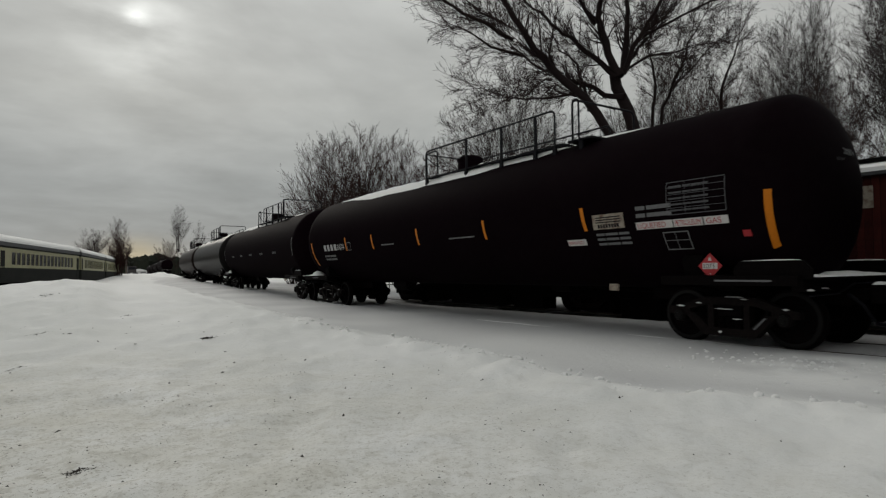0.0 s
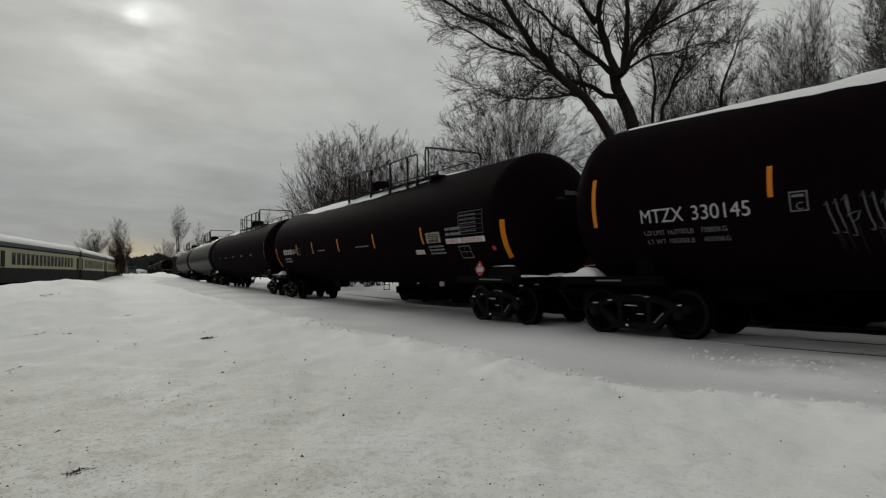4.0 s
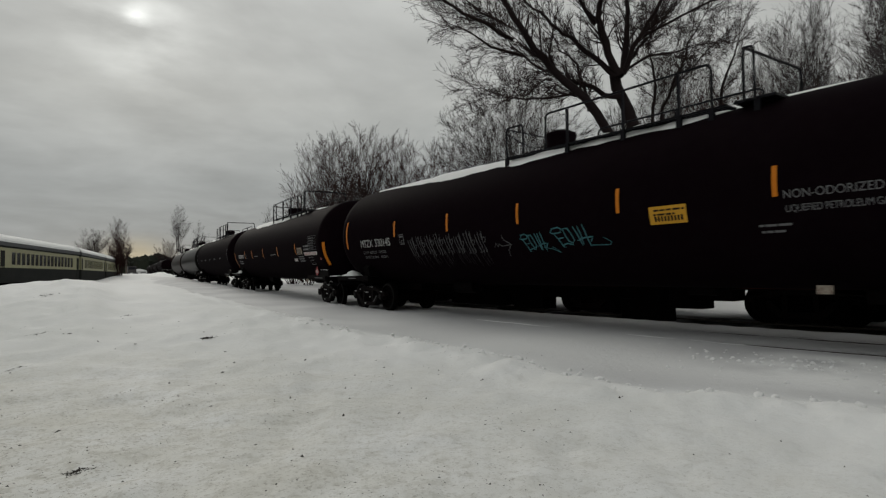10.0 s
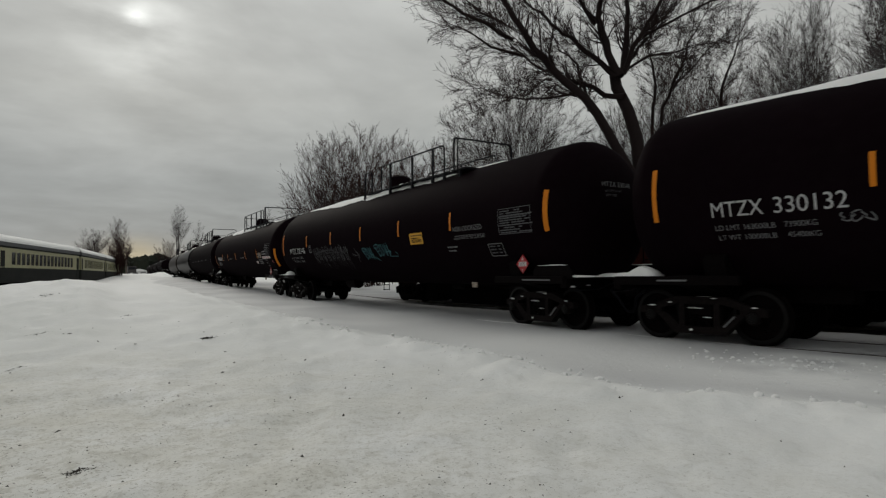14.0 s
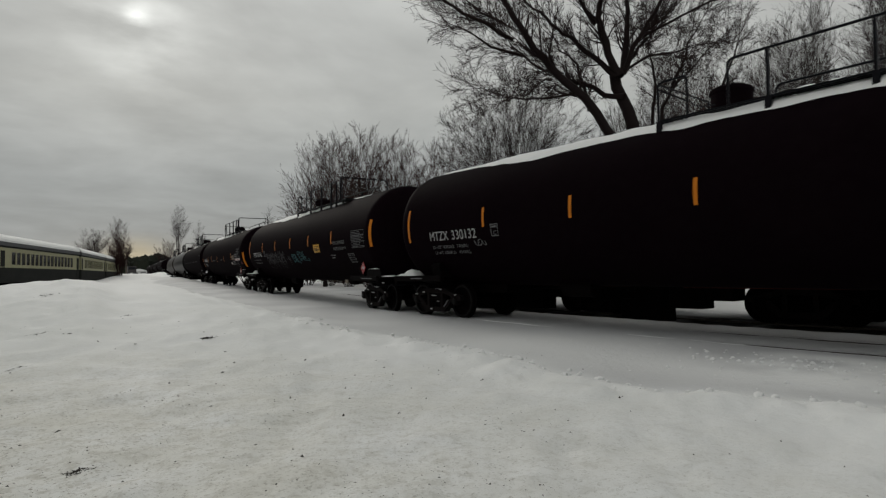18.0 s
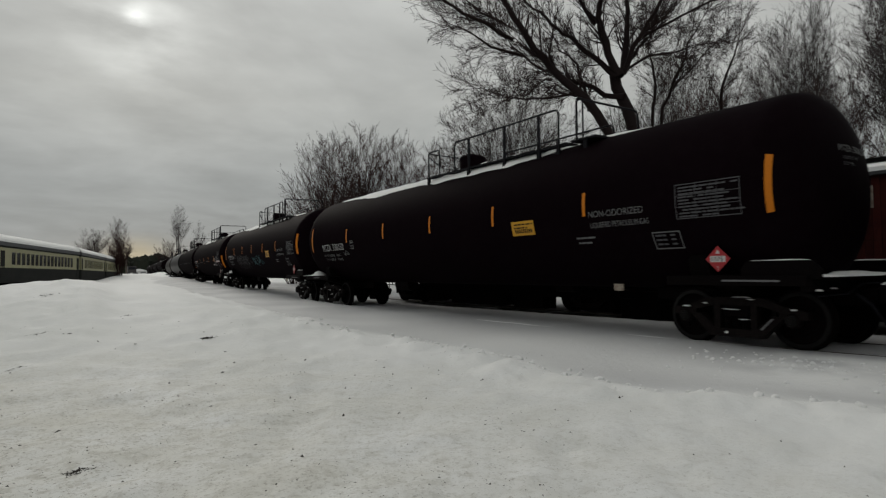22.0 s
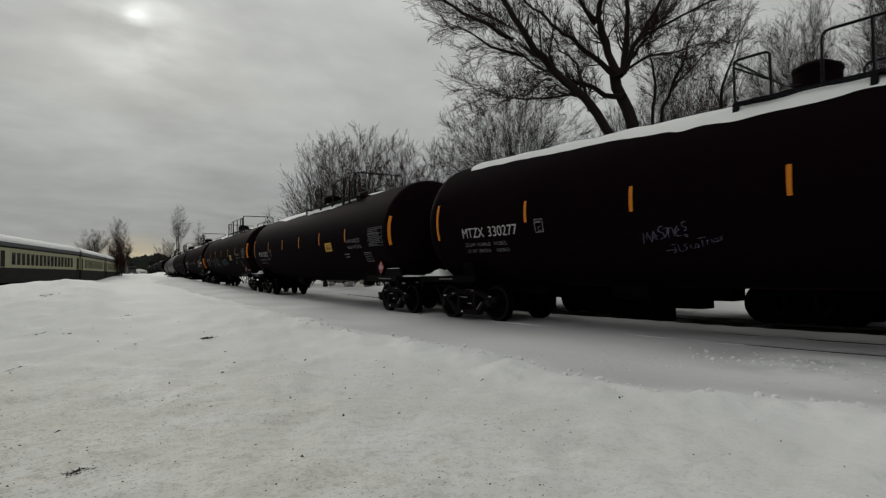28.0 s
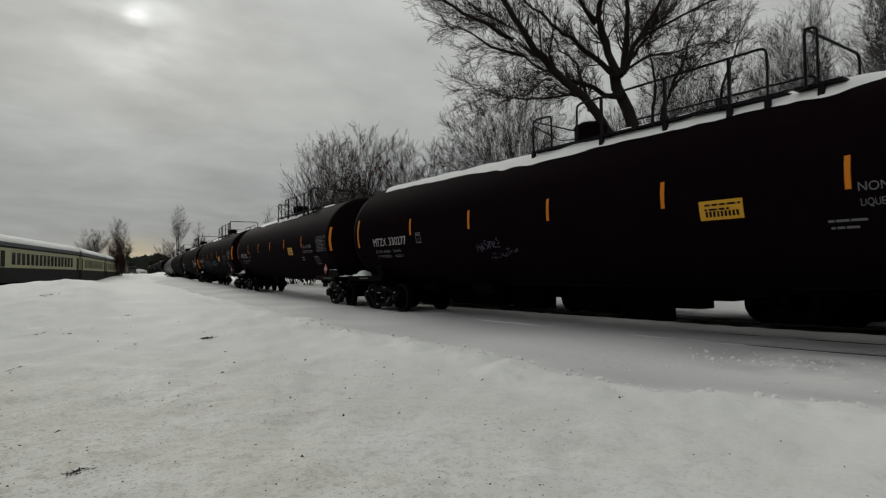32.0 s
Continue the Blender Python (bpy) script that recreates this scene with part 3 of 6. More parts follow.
def top_snow(seed, y0, y1, wide, shift=0.0, front=0.0):
    """The blanket of snow along the crown of a tank, with a ragged edge and a rounded lip."""
    b = Build()
    p, f = [], []
    n, m = int((y1 - y0) / 0.12), 12
    for i in range(n + 1):
        y = y0 + (y1 - y0) * i / n
        e = float(np.interp(y - shift, (-6.6, -5.6, -4.6, -3.5, 4.0, 6.0, 8.8), (0.10, 0.40, 0.52, 0.95, 1.0, 0.86, 0.30)))
        if y > 3:
            e = max(e, front * min(1.0, 0.35 + (y1 - y) / 0.9))
        left = wide * e * (1 + 0.22 * float(value_noise(y, seed * 7.3, 1.5, 1)) + 0.10 * float(value_noise(y, seed * 3.7, 0.45, 2)) + 0.05 * float(value_noise(y, seed * 5.1, 0.17, 5)))
        right = wide * e * (1 + 0.4 * float(value_noise(y, seed + 9, 0.8, 3)))
        for j in range(m + 1):
            u = j / m
            a = -left + (left + right) * u
            h = 0.085 * (4 * u * (1 - u)) ** 0.35 * (0.85 + 0.7 * float(value_noise(y, a + seed, 0.5, 4))) * e ** 0.5
            if j in (0, m):
                h = -0.004
            w = a / R
            p.append(((R + h) * math.sin(w), y, ZC + (R + h) * math.cos(w)))
    k = m + 1
    for i in range(n):
        for j in range(m):
            f.append((i * k + j, i * k + j + 1, (i + 1) * k + j + 1, (i + 1) * k + j))
    b.add(p, f)
    return b.mesh("snow_strip", M_SNOWCAP, True)


def build_tank_car(long_rail):
    car = thing("tank_car", Matrix.Identity(4), "black tank car on two trucks", "tank car", "tank cars of the train")
    # shell with dished heads
    b = Build()
    prof = []
    for k in range(10):
        u = k / 9
        prof.append((-HALF - HEAD * math.cos(u * math.pi / 2), max(R * math.sin(u * math.pi / 2), 0.02)))
    prof += [(-HALF + 0.1, R)] + [(y, R) for y in np.linspace(-HALF + 1.2, HALF - 1.2, 15)] + [(HALF - 0.1, R)]
    for k in range(10):
        u = 1 - k / 9
        prof.append((HALF + HEAD * math.cos(u * math.pi / 2), max(R * math.sin(u * math.pi / 2), 0.02)))
    b.lathe(prof, 64, "y", (0, 0, ZC))
    part("tank", b, M_TANK, car, smooth=True)
    # manway housing with its lid, in the middle of the crown
    b = Build()
    b.lathe([(4.10, 0.37), (4.56, 0.37), (4.58, 0.39), (4.62, 0.39)], 28, "z", (0, 0.26, 0))
    dome = part("manway_housing", b, M_TANK, car, smooth=True)
    b = Build()
    b.lathe([(4.62, 0.385), (4.66, 0.37), (4.70, 0.27), (4.72, 0.26), (4.73, 0.02)], 28, "z", (0, 0.26, 0))
    part("lid", b, M_TANK, dome, smooth=True)
    # grating walk on brackets
    g = Build()
    for x0, x1 in ((-0.92, -0.50), (0.50, 0.92)):
        for k in range(5):
            xx = x0 + (x1 - x0) * k / 4
            g.box(xx - 0.012, xx + 0.012, -4.45, 1.22, 4.105, 4.14)
        for k in range(36):
            yy = -4.45 + 5.67 * k / 35
            g.box(x0, x1, yy - 0.008, yy + 0.008, 4.115, 4.137)
    for y0, y1 in ((0.72, 1.22), (-1.20, -0.72)):
        for k in range(6):
            yy = y0 + (y1 - y0) * k / 5
            g.box(-0.92, 0.92, yy - 0.012, yy + 0.012, 4.095, 4.14)
    part("grating", g, M_RAILING, car)
    g = Build()
    for k in range(7):
        snow_blob(g, -0.90, -0.55, -1.1 - 0.42 * k, -0.72 - 0.42 * k, 4.138, 0.03 + 0.03 * ((k * 5) % 3), k, 4, 6)
    part("snow_on_grating", g, M_SNOWCAP, car, "thin crust of snow", smooth=True)
    g = Build()
    g.box(-0.95, 0.45, -5.30, -4.60, 4.10, 4.15, 0.01)
    part("step_plate", g, M_RAILING, car)
    for y in (1.19, -0.81, -2.31, -3.56, -4.20, -5.0):
        for sx in (-1, 1):
            if sx > 0 and y < -4.4:
                continue
            b = Build()
            zz = ZC + math.sqrt(R * R - 0.90 ** 2)
            b.prism([(y - 0.05, zz - 0.05), (y + 0.05, zz - 0.05), (y + 0.05, 4.11), (y - 0.05, 4.11)], sx * 0.93 - 0.03, sx * 0.93 + 0.03)
            part("bracket", b, M_RAILING, car)
    # railings: the near run, the lower far run, and the loop at the hind end
    for sx, top in ((-0.92, 4.93), (0.92, 4.82)):
        y0 = 1.25 if long_rail else -0.14
        b = Build()
        b.tube(bend([(sx, y0, 4.10), (sx, y0, top), (sx, -4.20, top), (sx, -4.20, 4.10)], 0.14), 0.024, 7)
        rail = part("handrail", b, M_RAILING, car, smooth=True)
        for y in (-0.81, -2.31, -3.56) if sx < 0 else (-2.31,):
            b = Build()
            b.box(sx - 0.03, sx + 0.03, y - 0.022, y + 0.022, 4.00, top - 0.01)
            part("post", b, M_RAILING, rail)
    b = Build()
    b.tube(bend([(-0.92, 1.21, 4.10), (-0.92, 1.21, 4.86), (-0.92, 0.62, 4.86), (-0.92, 0.62, 4.10)], 0.10), 0.024, 7)
    front = part("front_loop", b, M_RAILING, car, smooth=True)
    b = Build()
    b.tube([(-0.92, 1.21, 4.74), (-0.92, 0.62, 4.38)], 0.018, 6)
    part("brace", b, M_RAILING, front)
    b = Build()
    b.tube([(-0.92, 0.62, 4.42), (-0.86, 0.52, 4.30), (-0.70, 0.45, 4.27), (-0.42, 0.36, 4.33)], 0.012, 5)
    part("chain", b, M_RAILING, front)
    b = Build()
    b.tube([(-0.92, 1.21, 4.84), (0.92, 1.21, 4.80), (0.92, 1.21, 4.10)], 0.020, 7)
    part("cross_bar", b, M_RAILING, front)
    b = Build()
    b.tube(bend([(-0.98, -4.80, 4.10), (-0.98, -4.80, 5.02), (0.98, -4.86, 5.00), (0.98, -4.86, 4.10)], 0.14), 0.026, 7)
    part("ladder_loop", b, M_RAILING, car, smooth=True)
    b = Build()
    b.tube(bend([(-0.98, -4.98, 4.10), (-0.98, -4.98, 5.00), (-0.98, -4.80, 5.00)], 0.08), 0.022, 6)
    part("loop_post", b, M_RAILING, car, smooth=True)
    b = Build()
    b.tube(bend([(0.98, -4.80, 4.45), (0.98, -5.62, 4.45), (0.98, -5.62, 3.95)], 0.12), 0.020, 6)
    part("loop_rail", b, M_RAILING, car, smooth=True)
    # under the tank: stub sills, bolsters, saddles, side sills, ends
    for e in (-1, 1):
        def span(a, c):
            return (a, c) if e > 0 else (-c, -a)
        y0, y1 = span(6.2, 9.72)
        b = Build()
        b.box(-0.24, 0.24, y0, y1, 0.68, 1.14, 0.02)
        part("stub_sill", b, M_IRON, car)
        b = Build()
        y0, y1 = span(TRUCK - 0.22, TRUCK + 0.22)
        b.prism_y([(-1.48, 1.02), (-0.5, 0.80), (0.5, 0.80), (1.48, 1.02), (1.48, 1.16), (-1.48, 1.16)], y0, y1)
        part("body_bolster", b, M_IRON, car)
        y0, y1 = span(TRUCK - 0.62, TRUCK - 0.26)
        for sx in (-1, 1):
            b = Build()
            out = []
            for w in np.linspace(0.20, 1.05, 10):
                out.append((sx * (R + 0.012) * math.cos(w), ZC - (R + 0.012) * math.sin(w)))
            b.prism_y(([(sx * 1.30, 1.14), (sx * 1.38, 1.42)] + out[5:] if sx < 0 else ([(sx * 1.30, 1.14), (sx * 1.38, 1.42)] + out[5:])[::-1]), y0, y1)
            part("saddle", b, M_IRON, car)
            if e > 0:
                continue
            b = Build()
            q0, q1 = span(8.62, 9.78)
            c0, c1 = (q0 + 0.13, q1 - 0.10)
            b.prism([(q0, 1.10), (q1, 1.10), (q1, 1.26), (c1, 1.38), (c0, 1.38), (q0, 1.24)], *sorted((sx * 1.47, sx * 1.43)))
            hb = part("end_brace", b, M_IRON, car)
            b = Build()
            snow_blob(b, *sorted((sx * 1.48, sx * 1.42)), c0, c1, 1.377, 0.022, e * 3 + sx, 3, 12)
            part("snow_line", b, M_SNOWCAP, hb, "narrow line of snow", smooth=True)
        y0, y1 = span(7.35, 9.62)
        for sx in (-1, 1):
            b = Build()
            b.box(*sorted((sx * 1.56, sx * 1.44)), y0, y1, 1.00, 1.15, 0.01)
            ss = part("side_sill", b, M_IRON, car)
            b = Build()
            w0, w1 = span(8.2, 8.75) if e > 0 else span(8.35, 9.25)
            b.box(*sorted((sx * 1.564, sx * 1.558)), w0, w1, 1.06, 1.088)
            part("reflective_strip", b, M_DIM, ss, "worn grey reflective strip")
        y0, y1 = span(9.50, 9.66)
        b = Build()
        b.box(-1.52, 1.52, y0, y1, 0.92, 1.098, 0.02)
        part("end_sill", b, M_IRON, car)
        y0, y1 = span(8.9, 9.9)
        b = Build()
        b.box(-1.45, 1.45, y0, y1, 1.10, 1.13)
        part("end_platform", b, M_IRON, car)
        b = Build()
        rng = random.Random(5 + e)
        for k in range(5):
            xx = -1.35 + 0.55 * k
            snow_blob(b, xx, xx + 0.52, y0 + 0.05, y1 - 0.04, 1.128, (0.21, 0.24, 0.10, 0.12, 0.06)[k] if e > 0 else (0.05, 0.04, 0.07, 0.10, 0.06)[k], k + 10 * e)
        part("snow_on_platform", b, M_SNOWCAP, car, "lumpy snow", smooth=True)
        for x0_, z0_, z1_, w_ in ((-1.40, 0.93, 0.97, 0.10), (-0.95, 0.95, 1.0, 0.09)):
            b = Build()
            y0, y1 = span(9.62, 9.74)
            snow_blob(b, x0_, x0_ + w_, y0, y1, z0_, z1_ - z0_, x0_ * 9 + e, 4, 4)
            part("clinging_snow", b, M_SNOWCAP, car, "scrap of snow", smooth=True)
        # coupler: shank, head, knuckle, air hose, uncoupling lever
        b = Build()
        y0, y1 = span(9.70, 9.98)
        b.box(-0.09, 0.09, y0, y1, 0.76, 0.94, 0.015)
        y0, y1 = span(9.96, 10.22)
        b.box(-0.17, 0.13, y0, y1, 0.72, 1.00, 0.04)
        y0, y1 = span(10.08, 10.27)
        b.box(-0.04, 0.17, y0, y1, 0.73, 0.98, 0.04)
        cp = part("coupler", b, M_IRON, car)
        b = Build()
        y0, y1 = span(9.98, 10.20)
        snow_blob(b, -0.15, 0.11, y0, y1, 0.998, 0.06, e + 4, 4, 5)
        part("snow_cap", b, M_SNOWCAP, cp, "lump of snow", smooth=True)
        b = Build()
        b.tube([(-0.32, e * 9.75, 0.86), (-0.34, e * 9.95, 0.70), (-0.22, e * 10.08, 0.42), (-0.08, e * 10.2, 0.40)], 0.028, 7)
        part("air_hose", b, M_RAILING, car, smooth=True)
        b = Build()
        b.tube([(-1.45, e * 9.72, 0.86), (-0.7, e * 9.78, 0.88), (-0.25, e * 9.82, 1.02), (-0.05, e * 10.05, 1.03)], 0.014, 5)
        part("uncoupling_lever", b, M_RAILING, car)
    # bottom gear between the trucks: brake cylinder, reservoir, rigging
    b = Build()
    b.lathe([(-0.62, 0.05), (-0.60, 0.22), (0.25, 0.22), (0.27, 0.05)], 18, "y", (-0.25, 3.9, 0.86))
    part("air_reservoir", b, M_IRON, car, smooth=True)
    b = Build()
    b.lathe([(-0.4, 0.06), (-0.38, 0.15), (0.2, 0.15), (0.22, 0.05)], 16, "y", (0.2, -3.2, 0.88))
    b.tube([(0.2, -3.0, 0.88), (0.1, 0.5, 0.92), (0.0, 5.6, 0.80)], 0.016, 5)
    b.tube([(0.2, -3.5, 0.88), (0.0, -6.6, 0.78)], 0.016, 5)
    part("brake_rigging", b, M_IRON, car)
    b = Build()
    b.box(-1.20, -1.16, -6.12, -5.90, 0.86, 0.99, 0.004)
    part("stencil_plate", b, M_FADEDWHITE, car, "small worn white plate")
    b = Build()
    b.box(-0.32, 0.32, -0.5, 0.5, 0.98, 1.14, 0.03)
    part("bottom_skid", b, M_IRON, car)
    # trucks
    wm, tm, fm, sm, bm_ = wheel_mesh(), tread_mesh(), sideframe_mesh(), spring_mesh(), bearing_mesh()
    ax = Build()
    ax.lathe([(0.098, 0.088), (0.112, 0.082), (0.114, 0.05), (0.124, 0.045), (0.124, 0.0)], 16, caps=False)
    cap_ = ax.mesh("end_cap", M_STEEL, True)
    ax = Build()
    ax.lathe([(-0.98, 0.07), (-0.75, 0.085), (0.75, 0.085), (0.98, 0.07)], 14)
    axm = ax.mesh("wheelset", M_IRON, True)
    for e in (-1, 1):
        b = Build()
        b.box(-1.02, 1.02, -0.24, 0.24, WHEEL_R + 0.02, WHEEL_R + 0.26, 0.04)
        b.lathe([(WHEEL_R + 0.25, 0.2), (WHEEL_R + 0.34, 0.18)], 16, "z")
        tr = part("truck", b, M_IRON, car, at=pose(0, e * TRUCK, 0))
        for sx in (-1, 1):
            part("sideframe", fm, M_IRON, tr, at=pose(sx * 0.99, 0, 0))
            for i in (-1, 0, 1):
                part("spring", sm, M_IRON, tr, at=pose(sx * 1.0, i * 0.145, 0))
            for i in (-1, 1):
                part("bearing", bm_, M_IRON, tr, at=pose(sx * 1.0, i * AXLE, WHEEL_R, 0, 0, 0 if sx > 0 else 180))
                part("end_cap", cap_, M_STEEL, tr, "round steel end cap", at=pose(sx * 1.0, i * AXLE, WHEEL_R, 0, 0, 0 if sx > 0 else 180))
            xa, xb = min(sx * 0.93, sx * 1.06), max(sx * 0.93, sx * 1.06)
            for ya, yb, z, h in ((-AXLE - 0.13, -AXLE + 0.04, 0.145, 0.03), (AXLE - 0.06, AXLE + 0.13, 0.145, 0.035), (-0.24, 0.12, 0.325, 0.025), (-0.18, 0.10, -0.215, 0.02)):
                b = Build()
                snow_blob(b, xa, xb, ya, yb, WHEEL_R + z, h, ya * 7 + e, 3, 6)
                part("snow_patch", b, M_SNOWCAP, tr, "streak of snow", smooth=True)
        for y0_, y1_, z0_, z1_, x_ in ((-AXLE - 0.09, -AXLE + 0.02, 0.15, 0.19, -1.09), (AXLE - 0.12, AXLE + 0.05, 0.145, 0.185, -1.09), (-0.10, 0.22, 0.125, 0.15, -1.085), (-0.25, -0.06, -0.03, -0.005, -1.085),
                                       (0.10, 0.17, -0.27, -0.21, -1.10), (0.47, 0.58, 0.21, 0.24, -1.075), (-0.34, -0.20, 0.295, 0.32, -1.075)):
            part("clinging_snow", cling(y0_, y1_, WHEEL_R + z0_, WHEEL_R + z1_, x_, int(y0_ * 100) + e), M_SNOWCAP, tr, "bright scrap of snow", smooth=True)
        for sx in (-1, 1):
            b = Build()
            b.prism([(-0.64, WHEEL_R + 0.02), (-0.60, WHEEL_R + 0.02), (-0.42, WHEEL_R - 0.16), (-0.45, WHEEL_R - 0.17)][::-1], *sorted((sx * 1.080, sx * 1.092)))
            part("snow_streak", b, M_DIM, tr, "dusting of snow on the casting")
        b = Build()
        for i in (-1, 1):
            b.tube([(-0.8, i * 0.38, WHEEL_R - 0.07), (0.8, i * 0.38, WHEEL_R - 0.07)], 0.04, 7)
            for sx in (-0.75, 0.75):
                b.box(sx - 0.05, sx + 0.05, i * 0.42 - 0.03, i * 0.42 + 0.03, WHEEL_R - 0.22, WHEEL_R + 0.06)
        part("brake_beam", b, M_IRON, tr)
        for i in (-1, 1):
            ws = part("wheelset", axm, M_IRON, car, at=pose(0, e * TRUCK + i * AXLE, WHEEL_R))
            for sx in (-1, 1):
                part("wheel", wm, M_IRON, ws, at=pose(sx * 0.76, 0, 0, 0, 0, 0 if sx > 0 else 180))
                part("rim_face", tm, M_STEEL, ws, "worn bright rim", at=pose(sx * 0.76, 0, 0, 0, 0, 0 if sx > 0 else 180))
    # the walk and its rails sit on the crown of the tank
    for o in car.children:
        if o.name.startswith(("manway", "grating", "snow_on_grating", "step_plate", "bracket", "handrail", "front_loop", "cross_bar", "ladder_loop", "loop_post", "loop_rail")):
            o.location.z += ZC - MARK
    return car


# ---------------------------------------------------------------- markings
def wrap(b, outline, lift=0.004, step=0.09):
    """Lays a four-cornered patch, corners (y, a), on the tank's skin."""
    (ya, aa), (yb, ab), (yc, ac), (yd, ad) = outline
    n = max(1, int(abs(aa - ad) / step) + 1)
    m = max(1, int(abs(ya - yb) / 0.4) + 1)
    p, f = [], []
    for i in range(n + 1):
        u = i / n
        for j in range(m + 1):
            v = j / m
            y = (ya * (1 - v) + yb * v) * (1 - u) + (yd * (1 - v) + yc * v) * u
            a = (aa * (1 - v) + ab * v) * (1 - u) + (ad * (1 - v) + ac * v) * u
            p.append(skin(y, a, lift))
    k = m + 1
    for i in range(n):
        for j in range(m):
            f.append((i * k + j, i * k + j + 1, (i + 1) * k + j + 1, (i + 1) * k + j))
    b.add(p, f)


def patch(b, y0, y1, z0, z1, lift=0.004):
    """A level patch from y0 to y1, between two heights."""
    a0, a1 = (R * math.asin(max(-0.99, min(0.99, (z - MARK) / R))) for z in (z0, z1))
    wrap(b, [(y0, a0), (y1, a0), (y1, a1), (y0, a1)], lift)


def letters(body, size, y, z, mat, parent, name="lettering", lift=0.005, squeeze=1.0, label=""):
    """Words in the built-in font on the near side, from y on backwards, their foot at height z; each word is a part."""
    a0 = R * math.asin((z - MARK) / R)
    for word in body.split():
        cu = bpy.data.curves.new("words", "FONT")
        cu.body = word
        cu.size = size
        ob = bpy.data.objects.new("words", cu)
        scene.collection.objects.link(ob)
        me = bpy.data.meshes.new_from_object(ob.evaluated_get(bpy.context.evaluated_depsgraph_get()))
        bpy.data.objects.remove(ob)
        wide = max(v.co.x for v in me.vertices)
        for v in me.vertices:
            v.co = skin(y - v.co.x * squeeze, a0 + v.co.y, lift)
        y -= (wide + size * 0.30) * squeeze
        me.materials.clear()
        me.materials.append(mat)
        me.name = name
        part(name, me, mat, parent, label)


def bars(parent, y, z, words, h, mat, name="small_print", lift=0.005):
    """A line of writing too small to read, as bars of its size; words: lengths with gaps between."""
    for w in words:
        if w > 0:
            b = Build()
            patch(b, y - w, y, z, z + h, lift)
            part(name, b, mat, parent)
        y -= abs(w) + h * 0.5


def outline_box(parent, y0, y1, z0, z1, t, mat, name="panel_frame", rows=0, cols=0):
    b = Build()
    for a, c in ((z0, z0 + t), (z1 - t, z1)):
        patch(b, y0, y1, a, c)
    for a, c in ((y0, y0 + t), (y1 - t, y1)):
        patch(b, a, c, z0 + t, z1 - t)
    for k in range(1, rows):
        zz = z0 + (z1 - z0) * k / rows
        patch(b, y0 + t, y1 - t, zz, zz + t * 0.6)
    for k in range(1, cols):
        yy = y0 + (y1 - y0) * k / cols
        patch(b, yy, yy + t * 0.6, z0 + t, z1 - t, 0.0045)
    return part(name, b, mat, parent)


def stroke(b, pts, w):
    """A sprayed stroke of width w along points (y, a) on the skin, as one ribbon."""
    fine = [pts[0]]
    for (y0, a0), (y1, a1) in zip(pts, pts[1:]):
        n = max(1, int(math.hypot(y1 - y0, a1 - a0) / 0.07))
        fine += [(y0 + (y1 - y0) * i / n, a0 + (a1 - a0) * i / n) for i in range(1, n + 1)]
    p = []
    last = len(fine) - 1
    for i, (y, a) in enumerate(fine):
        (ya, aa), (yb, ab) = fine[max(i - 1, 0)], fine[min(i + 1, last)]
        d = math.hypot(yb - ya, ab - aa) or 1e-6
        k = w / 2 * (0.55 if i in (0, last) else 1.0)
        ny, na = -(ab - aa) / d * k, (yb - ya) / d * k
        p += [skin(y + ny, a + na, 0.004 + 0.0006 * (i % 3)), skin(y - ny, a - na, 0.004 + 0.0006 * (i % 3))]
    b.add(p, [(2 * i, 2 * i + 1, 2 * i + 3, 2 * i + 2) for i in range(last)])


def scrawl(parent, y0, y1, z0, z1, count, mat, seed, w, name="graffiti_tag", loops=2):
    """Unreadable sprayed signs, each a few bent strokes."""
    rng = random.Random(seed)
    a0, a1 = (R * math.asin((z - MARK) / R) for z in (z0, z1))
    cell = (y1 - y0) / count
    for k in range(count):
        c = y0 + cell * (k + 0.5)
        for _ in range(loops):
            b = Build()
            pts = []
            ph, tall = rng.random() * 6.28, rng.uniform(0.7, 1.0)
            lean = rng.uniform(0.05, 0.25) * cell
            for i in range(11):
                u = i / 10
                pts.append((c + cell * 0.52 * math.sin(u * rng.uniform(3.5, 5.5) + ph) + lean * (u - 0.5), a0 + (a1 - a0) * (0.5 + 0.48 * tall * math.cos(u * math.pi * 1.5 + ph * 0.3))))
            stroke(b, pts, w)
            part(name, b, mat, parent)


def spray_line(parent, y1, y0, z0, z1, pts, w, mat):
    """One sprayed stroke: points in a unit box whose left edge is at y1 and right edge at y0."""
    a0, a1 = (R * math.asin((z - MARK) / R) for z in (z0, z1))
    b = Build()
    stroke(b, [(y1 + (y0 - y1) * u, a0 + (a1 - a0) * v) for u, v in pts], w)
    part("graffiti_stroke", b, mat, parent)


